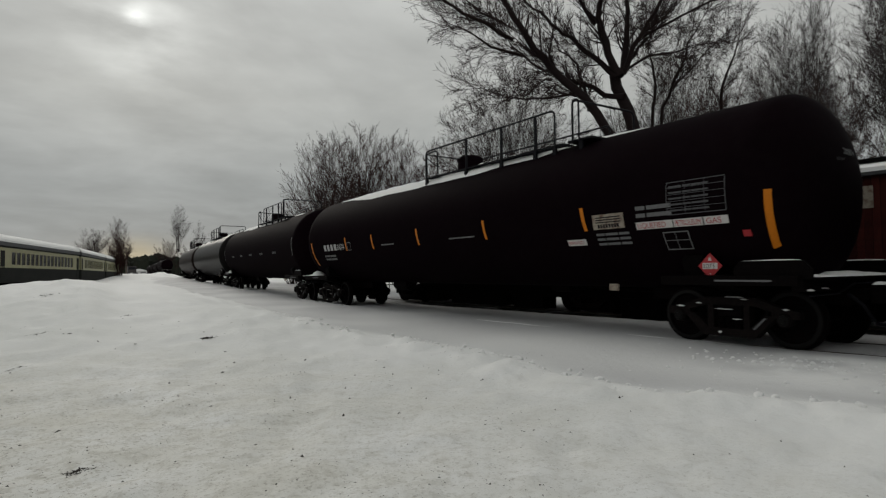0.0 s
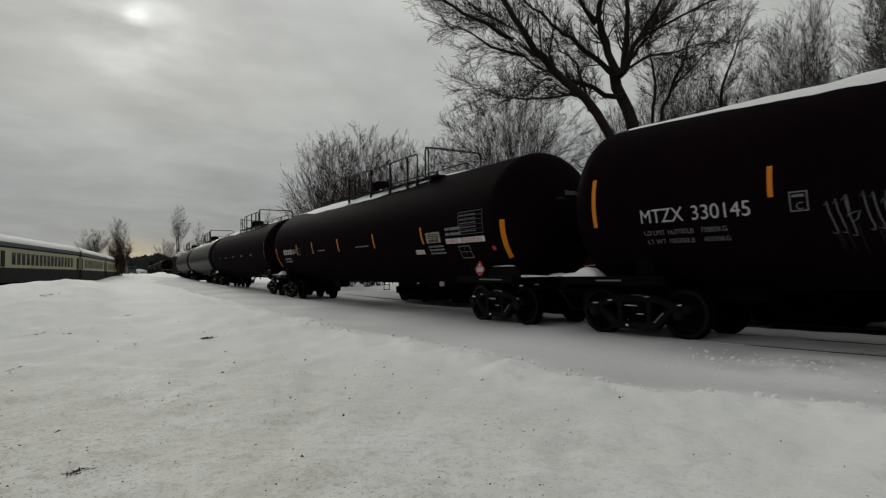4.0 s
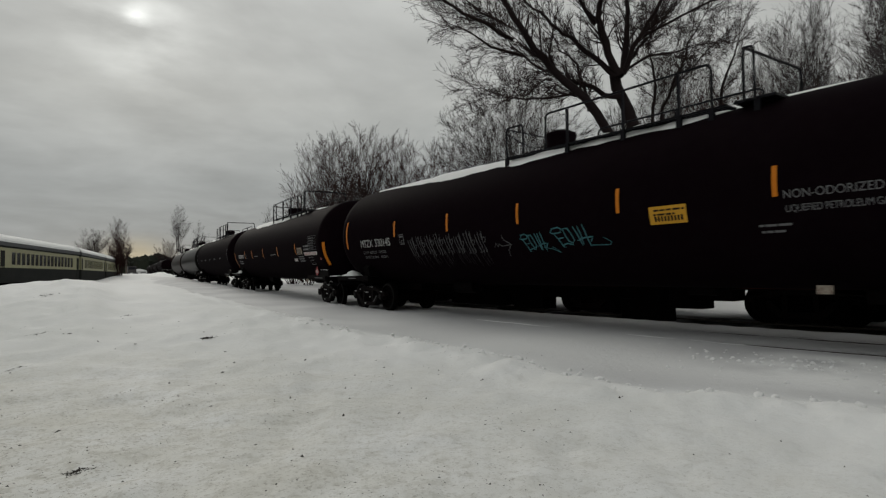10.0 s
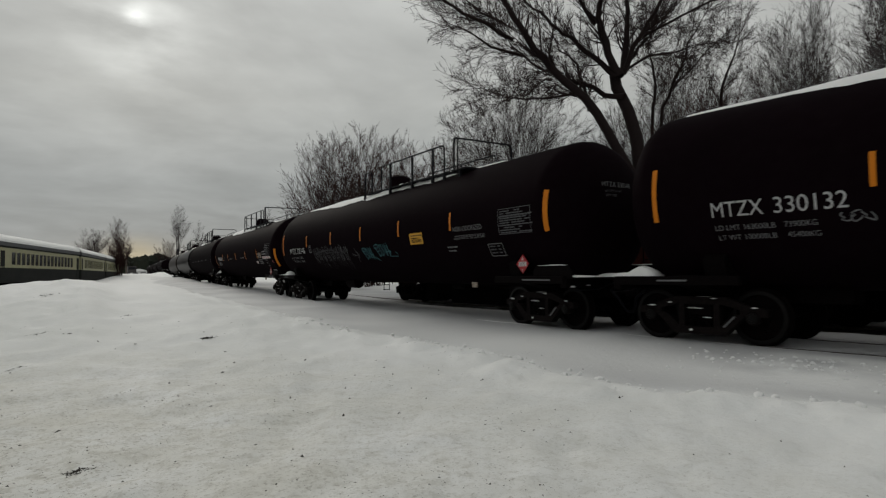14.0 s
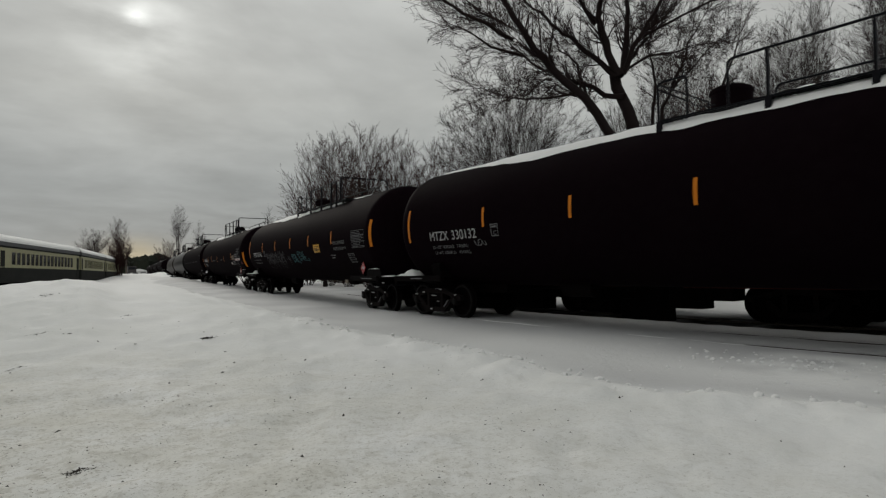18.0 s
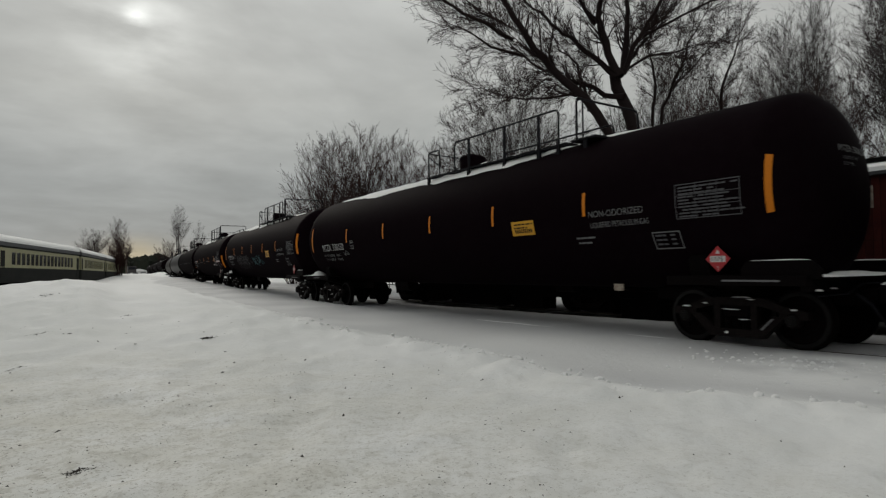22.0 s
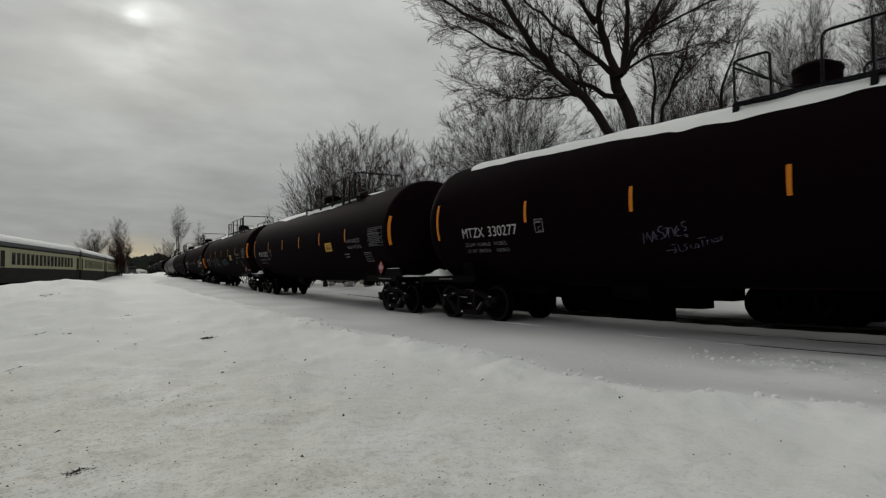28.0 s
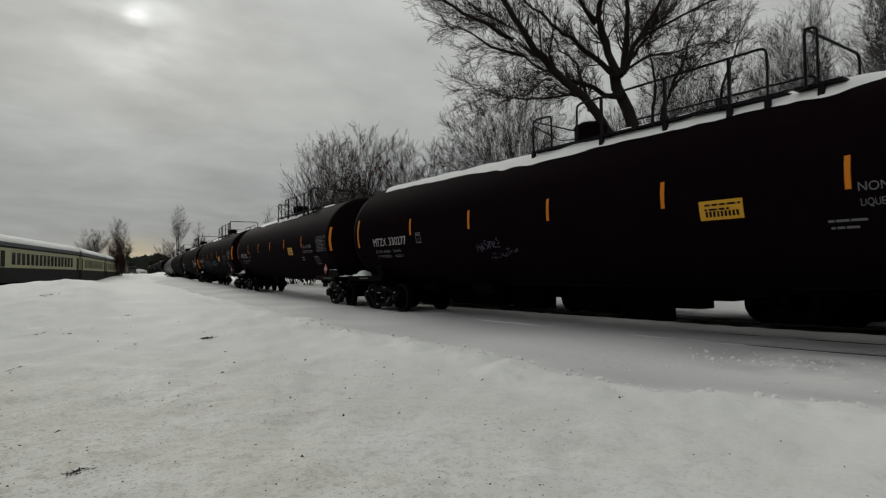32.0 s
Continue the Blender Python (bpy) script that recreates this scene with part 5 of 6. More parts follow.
def boxcar(s, length, boards, label, snow_h):
    car = thing("boxcar", on_track(s, length / 2 - 2, line=siding), label, "boxcar", "old cars on the siding")
    L, w, z0, z1 = length / 2, 1.36, 1.02, 3.06
    b = Build()
    b.box(-w, w, -L, L, z0, z1)
    part("body", b, M_BARRED, car)
    b = Build()
    for sx in (-1, 1):
        b.box(*sorted((sx * (w + 0.03), sx * (w - 0.1))), -L, L, z0 - 0.22, z0 + 0.04, 0.01)
    for e in (-1, 1):
        b.box(-w, w, e * L - 0.08, e * L + 0.08, z0 - 0.22, z0 + 0.06, 0.01)
    part("sill", b, M_BARRED, car)
    n = int(length / 0.142)
    if boards:
        for k in range(n):
            part("board", BOARD, M_BARRED, car, at=pose(-w - 0.012, -L + 0.075 + 0.142 * k, z0 + 0.05))
    b = Build()
    b.prism_y([(-w - 0.14, z1), (w + 0.14, z1), (w + 0.14, z1 + 0.06), (0, z1 + 0.36), (-w - 0.14, z1 + 0.06)], -L - 0.12, L + 0.12)
    part("roof", b, M_ROOF, car)
    b = Build()
    b.prism_y([(-w - 0.15, z1 + 0.064), (0, z1 + 0.364), (w + 0.15, z1 + 0.064), (w + 0.13, z1 + 0.064 + snow_h), (0, z1 + 0.36 + snow_h), (-w - 0.13, z1 + 0.064 + snow_h)][::-1], -L - 0.1, L + 0.1)
    part("roof_snow", b, M_SNOWCAP, car, "even layer of snow")
    b = Build()
    b.box(-0.3, 0.3, -L + 0.1, L - 0.1, z1 + 0.47, z1 + 0.51)
    part("roof_walk", b, M_IRON, car)
    # sliding door with its rail, and faded lettering
    b = Build()
    b.box(-w - 0.075, -w - 0.035, -1.0, 1.1, z0 + 0.02, z1 - 0.10, 0.01)
    d = part("sliding_door", b, M_BARRED, car)
    b = Build()
    for y in (-0.9, 1.0):
        b.box(-w - 0.095, -w - 0.070, y - 0.05, y + 0.05, z0 + 0.05, z1 - 0.14)
    b.box(-w - 0.095, -w - 0.070, -0.9, 1.0, 2.0, 2.08)
    part("door_brace", b, M_IRON, d)
    b = Build()
    b.box(-w - 0.10, -w - 0.03, -2.4, 1.3, z1 - 0.12, z1 - 0.06)
    part("door_rail", b, M_IRON, car)
    rng = random.Random(4)
    for a0, a1 in ((-4.6, -1.4), (1.5, L - 0.3)):
        y = a0
        while y < a1 - 0.2:
            ww = rng.uniform(0.16, 0.30)
            b = Build()
            b.box(-w - 0.046, -w - 0.030, y, y + ww, 2.42, 2.86)
            part("faded_letter", b, M_FADEDWHITE, car, "peeling pale paint")
            y += ww + rng.uniform(0.10, 0.34)
    # end ladder with hooped tops, brake wheel, steps, underframe rods
    for e in (-1, 1):
        b = Build()
        for x in (-1.28, -0.86):
            b.tube(bend([(x, e * (L + 0.07), 0.7), (x, e * (L + 0.07), z1 + 0.62), (x, e * (L - 0.35), z1 + 0.62), (x, e * (L - 0.40), z1 + 0.2)], 0.16), 0.02, 6)
        for k in range(7):
            z = 0.8 + 0.36 * k
            b.tube([(-1.28, e * (L + 0.07), z), (-0.86, e * (L + 0.07), z)], 0.014, 5)
        part("end_ladder", b, M_IRON, car, smooth=True)
        for k in range(4):
            b = Build()
            b.tube([(-w - 0.06, e * (L - 0.62), 1.15 + 0.42 * k), (-w - 0.06, e * (L - 0.12), 1.15 + 0.42 * k)], 0.013, 5)
            part("grab_iron", b, M_IRON, car)
        b = Build()
        for y in (L - 0.62, L - 0.12):
            b.tube([(-w - 0.06, e * y, 0.45), (-w - 0.06, e * y, 0.9)], 0.016, 5)
        for z in (0.46, 0.68):
            b.box(-w - 0.10, -w - 0.02, *sorted((e * (L - 0.62), e * (L - 0.12))), z, z + 0.03)
        part("corner_step", b, M_IRON, car)
        b = Build()
        b.box(-0.15, 0.15, *sorted((e * L, e * (L + 0.55))), 0.74, 1.0, 0.03)
        part("coupler", b, M_IRON, car)
        b = Build()
        b.lathe([(-0.02, 0.26), (0.02, 0.26)], 20, "y", (0.5, e * (L + 0.2), 2.7), caps=False)
        b.tube([(0.5, e * (L + 0.2), 2.7), (0.5, e * (L + 0.2), 0.9)], 0.02, 5)
        part("brake_wheel", b, M_IRON, car)
    b = Build()
    for x in (-0.9, -0.35, 0.35, 0.9):
        b.tube([(x, -L + 1.2, 0.92), (x, -1.6, 0.55), (x, 1.6, 0.55), (x, L - 1.2, 0.92)], 0.02, 5)
    b.box(-1.0, 1.0, -1.7, -1.5, 0.55, 0.85)
    b.box(-1.0, 1.0, 1.5, 1.7, 0.55, 0.85)
    b.lathe([(-0.5, 0.05), (-0.48, 0.24), (0.48, 0.24), (0.5, 0.05)], 14, "y", (-0.5, 0.0, 0.62))
    part("underframe_rods", b, M_IRON, car)
    b = Build()
    b.box(-0.3, 0.3, -L, L, 0.78, 1.06)
    part("centre_sill", b, M_IRON, car)
    return car


WM, FM = wheel_mesh(), sideframe_mesh()
red = boxcar(0.35, 12.0, True, "weathered red-brown wooden boxcar with a snowy roof", 0.09)
for y in (3.57, -3.75):
    old_truck(red, y, WM, FM)
red2 = boxcar(14.5, 14.0, False, "second dark red boxcar standing behind the train", 0.09)
for y in (-4.9, 5.3):
    old_truck(red2, y, WM, FM)
# boxes added under the boxcars to fill the gaps with dark
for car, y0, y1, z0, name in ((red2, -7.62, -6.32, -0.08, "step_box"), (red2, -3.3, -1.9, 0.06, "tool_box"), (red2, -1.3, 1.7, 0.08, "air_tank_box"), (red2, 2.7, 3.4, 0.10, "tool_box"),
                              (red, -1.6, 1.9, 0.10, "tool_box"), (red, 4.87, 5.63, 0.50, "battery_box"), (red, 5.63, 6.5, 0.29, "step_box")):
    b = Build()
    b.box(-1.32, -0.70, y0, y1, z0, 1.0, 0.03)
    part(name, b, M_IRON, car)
# added beam that closes the bright gap below the second boxcar
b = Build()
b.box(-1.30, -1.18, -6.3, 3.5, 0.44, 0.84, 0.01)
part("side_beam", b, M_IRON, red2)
b = Build()
b.box(-1.62, -1.40, 2.05, 2.62, 0.90, 0.95, 0.01)
step = part("step_board", b, M_IRON, red)
b2 = Build()
for y0, y1, z0, z1 in ((4.0, 4.06, 1.52, 2.10), (4.58, 4.64, 1.52, 2.10), (4.06, 4.58, 2.04, 2.10), (4.06, 4.58, 1.52, 1.58), (4.30, 4.335, 1.58, 2.04)):
    b2.box(-1.425, -1.385, y0, y1, z0, z1)
win = part("window", b2, M_FADEDWHITE, red, "small window with a worn pale frame")
b2 = Build()
b2.box(-1.400, -1.392, 4.06, 4.58, 1.58, 2.04)
part("pane", b2, M_GLASS, win)
b = Build()
snow_blob(b, -1.61, -1.41, 2.08, 2.50, 0.948, 0.06, 3, 3, 6)
part("snow_patch", b, M_SNOWCAP, step, "white crust of snow", smooth=True)

# ---------------------------------------------------------------- passenger coaches
def coach(m, label, dark, half=9.75):
    car = thing("passenger_coach", m, label, "passenger coach", "parked coaches")
    L, w = half, 1.5
    lower, upper = M_COACH_G, (M_COACH_G if dark else M_COACH_Y)
    b = Build()
    b.box(-w, w, -L, L, 0.95, 2.05)
    part("lower_side", b, lower, car)
    b = Build()
    b.box(-w, w, -L, L, 3.40, 3.56)
    part("letterboard", b, lower, car)
    # window band: posts between the openings, sill and head strips, glass behind
    b = Build()
    for sx in (-1, 1):
        x0, x1 = sorted((sx * w, sx * (w - 0.06)))
        b.box(x0, x1, -L, L, 2.05, 2.25)
        b.box(x0, x1, -L, L, 3.14, 3.40)
        for e in (-1, 1):
            b.box(x0, x1, *sorted((e * L, e * (L - 2.3))), 2.25, 3.14)
        for k in range(17):
            y = -L + 2.3 + (2 * L - 4.6) * k / 16
            b.box(x0, x1, y - 0.09, y + 0.09, 2.25, 3.14)
    for e in (-1, 1):
        b.box(-w, w, *sorted((e * L, e * (L - 0.06))), 2.05, 3.40)
    part("window_band", b, upper, car)
    for sx in (-1, 1):
        for k in range(16):
            y0 = -L + 2.3 + (2 * L - 4.6) * k / 16 + 0.09
            y1 = -L + 2.3 + (2 * L - 4.6) * (k + 1) / 16 - 0.09
            b = Build()
            x = sx * (w - 0.05)
            b.box(min(x, x + sx * 0.01), max(x, x + sx * 0.01), y0, y1, 2.25, 3.14)
            win = part("window", b, M_GLASS, car)
            b = Build()
            x = sx * (w - 0.035)
            b.box(x - 0.012, x + 0.012, y0, y1, 2.62, 2.66)
            part("sash_bar", b, M_COACH_G, win)
    for sx in (-1, 1):
        b = Build()
        b.box(*sorted((sx * (w + 0.004), sx * (w + 0.012))), -L, L, 2.02, 2.08)
        b.box(*sorted((sx * (w + 0.004), sx * (w + 0.012))), -L, L, 3.37, 3.42)
        part("trim_stripe", b, M_COACH_Y, car)
    prof = []
    for k in range(13):
        a = math.pi * k / 12
        prof.append((1.58 * math.cos(a), 3.55 + 0.82 * math.sin(a) ** 0.8))
    b = Build()
    b.prism_y(prof[::-1], -L - 0.1, L + 0.1)
    part("roof", b, M_ROOF, car)
    b = Build()
    cap = [(x * 1.005, z + 0.16) for x, z in prof[1:-1]]
    b.prism_y([(x * 1.012, z + 0.004) for x, z in prof[1:-1]] + cap[::-1], -L - 0.05, L + 0.05)
    part("roof_snow", b, M_SNOWCAP, car, "blanket of snow")
    for e in (-1, 1):
        b = Build()
        b.box(-0.55, 0.55, *sorted((e * L, e * (L + 0.5))), 1.0, 3.4, 0.03)
        part("vestibule", b, M_ROOF, car)
        b = Build()
        b.box(-w - 0.012, -w - 0.002, *sorted((e * (L - 0.25), e * (L - 1.05))), 1.1, 3.2)
        part("door", b, M_COACH_G, car)
    b = Build()
    b.box(-1.2, 1.2, -4.5, 4.5, 0.45, 0.95)
    part("underfloor_boxes", b, M_IRON, car)
    for y in (-6.9, 6.9):
        old_truck(car, y, WM, FM)
    return car


def between(a, b, z=0.0):
    (xa, ya), (xb, yb) = a, b
    return pose((xa + xb) / 2, (ya + yb) / 2, z, 0, 0, -math.degrees(math.atan2(xb - xa, yb - ya)))


def mirror_turn(m):
    return m @ pose(0, 0, 0, 0, 0, 180)


coach(mirror_turn(between((0.96, 50.84), (8.89, 71.59))), "green passenger coach with a cream window band and snowy roof", False, 10.6)
coach(mirror_turn(between((14.65, 91.3), (20.3, 111.0))), "olive passenger coach at the end of the coach row", False)
coach(mirror_turn(between((8.85, 71.47), (14.59, 91.11))), "green passenger coach with cream stripes and snow on its roof", False, 9.75)


# ---------------------------------------------------------------- trees
def tubes(name, segs, sides, mat):
    """All limbs of one tree as one mesh: rows of x0 y0 z0 x1 y1 z1 r0 r1."""
    a = np.array(segs, float)
    p0, p1, r0, r1 = a[:, 0:3], a[:, 3:6], a[:, 6], a[:, 7]
    d = p1 - p0
    d /= np.maximum(np.linalg.norm(d, axis=1), 1e-6)[:, None]
    p0, p1 = p0 - d * 0.3 * r0[:, None], p1 + d * 0.3 * r1[:, None]
    ref = np.where(abs(d[:, 2:3]) > 0.9, np.array([[1.0, 0, 0]]), np.array([[0, 0, 1.0]]))
    u = np.cross(d, ref)
    u /= np.maximum(np.linalg.norm(u, axis=1), 1e-6)[:, None]
    v = np.cross(d, u)
    rings = []
    for p, r in ((p0, r0), (p1, r1)):
        for k in range(sides):
            w = 2 * math.pi * k / sides
            rings.append(p + r[:, None] * (math.cos(w) * u + math.sin(w) * v))
    co = np.stack(rings, 1).reshape(-1, 3)
    n = len(a)
    base = np.arange(n)[:, None] * 2 * sides
    f = np.stack([np.concatenate([base + k, base + (k + 1) % sides, base + sides + (k + 1) % sides, base + sides + k], 1) for k in range(sides)], 1).reshape(-1, 4)
    me = bpy.data.meshes.new(name)
    me.from_pydata(co.tolist(), [], f.tolist())
    me.polygons.foreach_set("use_smooth", [True] * len(me.polygons))
    me.materials.append(mat)
    me.update()
    return me


RIGHT, AHEAD = Vector((0.772, -0.6357, 0)), Vector((0.6357, 0.772, 0))


def eye_line(px):
    return 483.0 + (784 - px) * 0.0134


def spray(segs, rng, p, d, length, r, level, rmin=0.0075, up=0.05, angle=0.85):
    """A branch in short bent pieces, with shorter ones to either side in turn."""
    n = (2, 3, 5)[level]
    side = 1
    for i in range(n):
        d = (d + Vector((rng.gauss(0, 0.09), rng.gauss(0, 0.09), rng.gauss(0, 0.08) + up))).normalized()
        q = p + d * (length / n) * rng.uniform(0.8, 1.2)
        r2 = max(rmin * 0.7, r * 0.82)
        segs.append((*p, *q, r, r2))
        if level and (i or level == 1):
            for _ in range(2 if rng.random() < (0.72 if level == 2 else 0.45) else 1):
                v = Vector((rng.gauss(0, 1), rng.gauss(0, 1), rng.gauss(0, 0.9)))
                v = (v - d * v.dot(d)).normalized() * side
                side = -side
                spray(segs, rng, p + (q - p) * rng.random(), (d + v * rng.uniform(0.6, 1.2) * angle).normalized(), length * rng.uniform(0.34, 0.60) * (1 - 0.35 * i / n), max(rmin, r2 * rng.uniform(0.4, 0.65)), level - 1, rmin, up, angle)
        p, r = q, r2


def limb(segs, rng, base, pts, r0, r1, depth=0.0, share=1.0, reach=1.0, bare=0.0):
    """A leading limb along points (right, up) from the tree's base; it sways in depth and bears branches past the bare part."""
    n = len(pts) - 1
    prev = None
    for i, (a, z) in enumerate(pts):
        q = base + RIGHT * a + AHEAD * (depth * i / n + rng.gauss(0, 0.10) * (i > 0)) + Vector((0, 0, z))
        if prev is not None:
            ra, rb = r0 + (r1 - r0) * (i - 1) / n, r0 + (r1 - r0) * i / n
            mid = (prev + q) / 2 + Vector((rng.gauss(0, 0.05), rng.gauss(0, 0.05), rng.gauss(0, 0.04)))
            segs.append((*prev, *mid, ra, (ra + rb) / 2))
            segs.append((*mid, *q, (ra + rb) / 2, rb))
            d = (q - prev).normalized()
            if (i - 0.5) / n >= bare:
                for _ in range(max(1, round((q - prev).length * 7.0 * share))):
                    v = Vector((rng.gauss(0, 1), rng.gauss(0, 1), rng.gauss(0, 0.8)))
                    v = (v - d * v.dot(d)).normalized()
                    spray(segs, rng, prev + (q - prev) * rng.random(), (d * 0.75 + v * rng.uniform(0.5, 1.0) + Vector((0, 0, 0.12))).normalized(), rng.uniform(0.9, 2.3) * reach, max(0.012, rb * rng.uniform(0.18, 0.4)), 2)
        prev = q
    if share > 0.2:
        for _ in range(3):
            spray(segs, rng, prev, (d + Vector((rng.gauss(0, 0.3), rng.gauss(0, 0.3), rng.gauss(0, 0.3)))).normalized(), 1.9 * reach, r1, 2)


def finish_tree(name, segs, label, group, twig_mat, category="tree", thick=0.035):
    """One trunk, each thick bough, and the crown of fine twigs, as parts of a tree."""
    t = thing(name, Matrix.Identity(4), label, category, group)
    chains, fine = [], []
    for q in segs:
        if q[6] < thick:
            fine.append(q)
        elif chains and chains[-1][-1][3:6] == q[0:3]:
            chains[-1].append(q)
        else:
            chains.append([q])
    for k, chain in enumerate(chains):
        part("bough" if k else "trunk", tubes("bough" if k else "trunk", chain, 7, M_BARK), M_BARK, t)
    if fine:
        part("crown", tubes("crown", fine, 3, twig_mat), twig_mat, t, "bare twigs")
    return t


def ground_at(x, y):
    return float(ground_height(x, y))


def spot(px, depth):
    """A place on the ground, by its bearing and its depth from where the camera stands."""
    k = (px - 784) / 1058.5
    v = RIGHT * (k * depth) + AHEAD * depth
    return Vector((v.x, v.y, ground_at(v.x, v.y) - 0.05))


def big_tree():
    rng = random.Random(12)
    D = 28.0
    s = D / 1058.5
    base = spot(1142, D)

    def path(*pp):
        return [((x - 1142) * s, (eye_line(x) - y) * s + 1.279) for x, y in pp]
    segs = []
    limb(segs, rng, base, [(0, 0), *path((1143, 400), (1138, 325))], 0.42, 0.38, share=0, bare=2)
    # the long limb to one side and what it bears
    limb(segs, rng, base, path((1136, 335), (1106, 296), (1077, 240), (1036, 182), (976, 134), (945, 105), (922, 77), (899, 42), (874, 0), (850, -50)), 0.27, 0.07, -2.0, 0.9, bare=0.3)
    limb(segs, rng, base, path((914, 71), (869, 48), (826, 34), (792, 15), (773, 0), (745, -25)), 0.10, 0.03, -1.5, 1.2)
    limb(segs, rng, base, path((930, 101), (892, 100), (853, 90), (826, 82), (800, 86)), 0.07, 0.02, -2.5, 1.2)
    limb(segs, rng, base, path((982, 145), (964, 146), (945, 161), (920, 160), (890, 172)), 0.05, 0.016, 1.5, 1.0)
    limb(segs, rng, base, path((1020, 170), (968, 184), (930, 193), (892, 195), (850, 190)), 0.06, 0.018, -2.5, 1.0)
    limb(segs, rng, base, path((899, 42), (860, 18), (835, -10), (815, -40)), 0.07, 0.02, 1.0, 1.2)
    # the middle limbs
    limb(segs, rng, base, path((1138, 335), (1134, 270), (1125, 222), (1113, 175), (1102, 132)), 0.34, 0.26, 0.5, 0, bare=2)
    limb(segs, rng, base, path((1111, 174), (1083, 165), (1045, 142), (1026, 132), (991, 115), (960, 92), (938, 65), (915, 30)), 0.14, 0.03, 2.5, 1.1, bare=0.2)
    limb(segs, rng, base, path((1098, 138), (1079, 115), (1045, 84), (1026, 57), (1003, 36), (983, 15), (960, -5), (930, -40)), 0.15, 0.04, 1.5, 1.1, bare=0.2)
    limb(segs, rng, base, path((1102, 134), (1083, 100), (1068, 57), (1063, 40), (1070, 0), (1074, -50), (1080, -110)), 0.20, 0.07, -1.0, 0.9, bare=0.25)
    limb(segs, rng, base, path((1062, 42), (1037, 23), (1022, 0), (1000, -50)), 0.11, 0.04, -1.5, 1.1)
    limb(segs, rng, base, path((1048, 199), (1047, 161), (1043, 126), (1041, 96), (1033, 73), (1018, 54), (1010, 20)), 0.09, 0.03, 3.0, 1.0)
    # the limbs to the other side
    limb(segs, rng, base, path((1106, 134), (1118, 103), (1125, 65), (1130, 23), (1135, -20), (1145, -80)), 0.20, 0.07, 1.5, 0.9, bare=0.2)
    limb(segs, rng, base, path((1112, 132), (1124, 92), (1140, 68), (1156, 40), (1172, 0), (1185, -50)), 0.14, 0.04, -2.0, 1.0, bare=0.2)
    limb(segs, rng, base, path((1124, 108), (1144, 80), (1172, 52), (1188, 24), (1200, -10)), 0.09, 0.03, 2.0, 1.1)
    limb(segs, rng, base, path((1140, 68), (1185, 50), (1230, 30), (1270, 22), (1300, 5)), 0.07, 0.02, -2.0, 1.1)
    limb(segs, rng, base, path((1110, 130), (1160, 98), (1205, 90), (1250, 70), (1290, 62)), 0.07, 0.02, 1.0, 1.1)
    finish_tree("tree", segs, "tall bare spreading tree behind the tracks", "bare trees", M_TWIG)


def slender_trees():
    """Thin upright trees beside the tall one."""
    D = 31.0
    s = D / 1058.5
    for px, seed, main, side in (
            (1162, 31, ((1160, 330), (1164, 196), (1172, 152), (1168, 116), (1160, 90), (1170, 40)), ()),
            (1178, 32, ((1172, 330), (1180, 196), (1200, 152), (1216, 120), (1228, 80), (1248, 52), (1270, 15)), ((1195, 165), (1230, 130), (1262, 95), (1300, 60))),
            (1272, 33, ((1275, 330), (1284, 180), (1296, 136), (1316, 96), (1325, 60)), ())):
        rng = random.Random(seed)
        base = spot(px, D)
        segs = []

        def path(pp):
            return [((x - px) * s, (eye_line(x) - y) * s + 1.279) for x, y in pp]
        limb(segs, rng, base, [(0, 0), *path(main)], 0.11, 0.025, 0.3, 1.1, 0.8, 0.3)
        if side:
            limb(segs, rng, base, path(side), 0.06, 0.02, 1.0, 1.1, 0.8)
        finish_tree("tree", segs, "slender bare tree with thin upright boughs", "bare trees", M_TWIG)


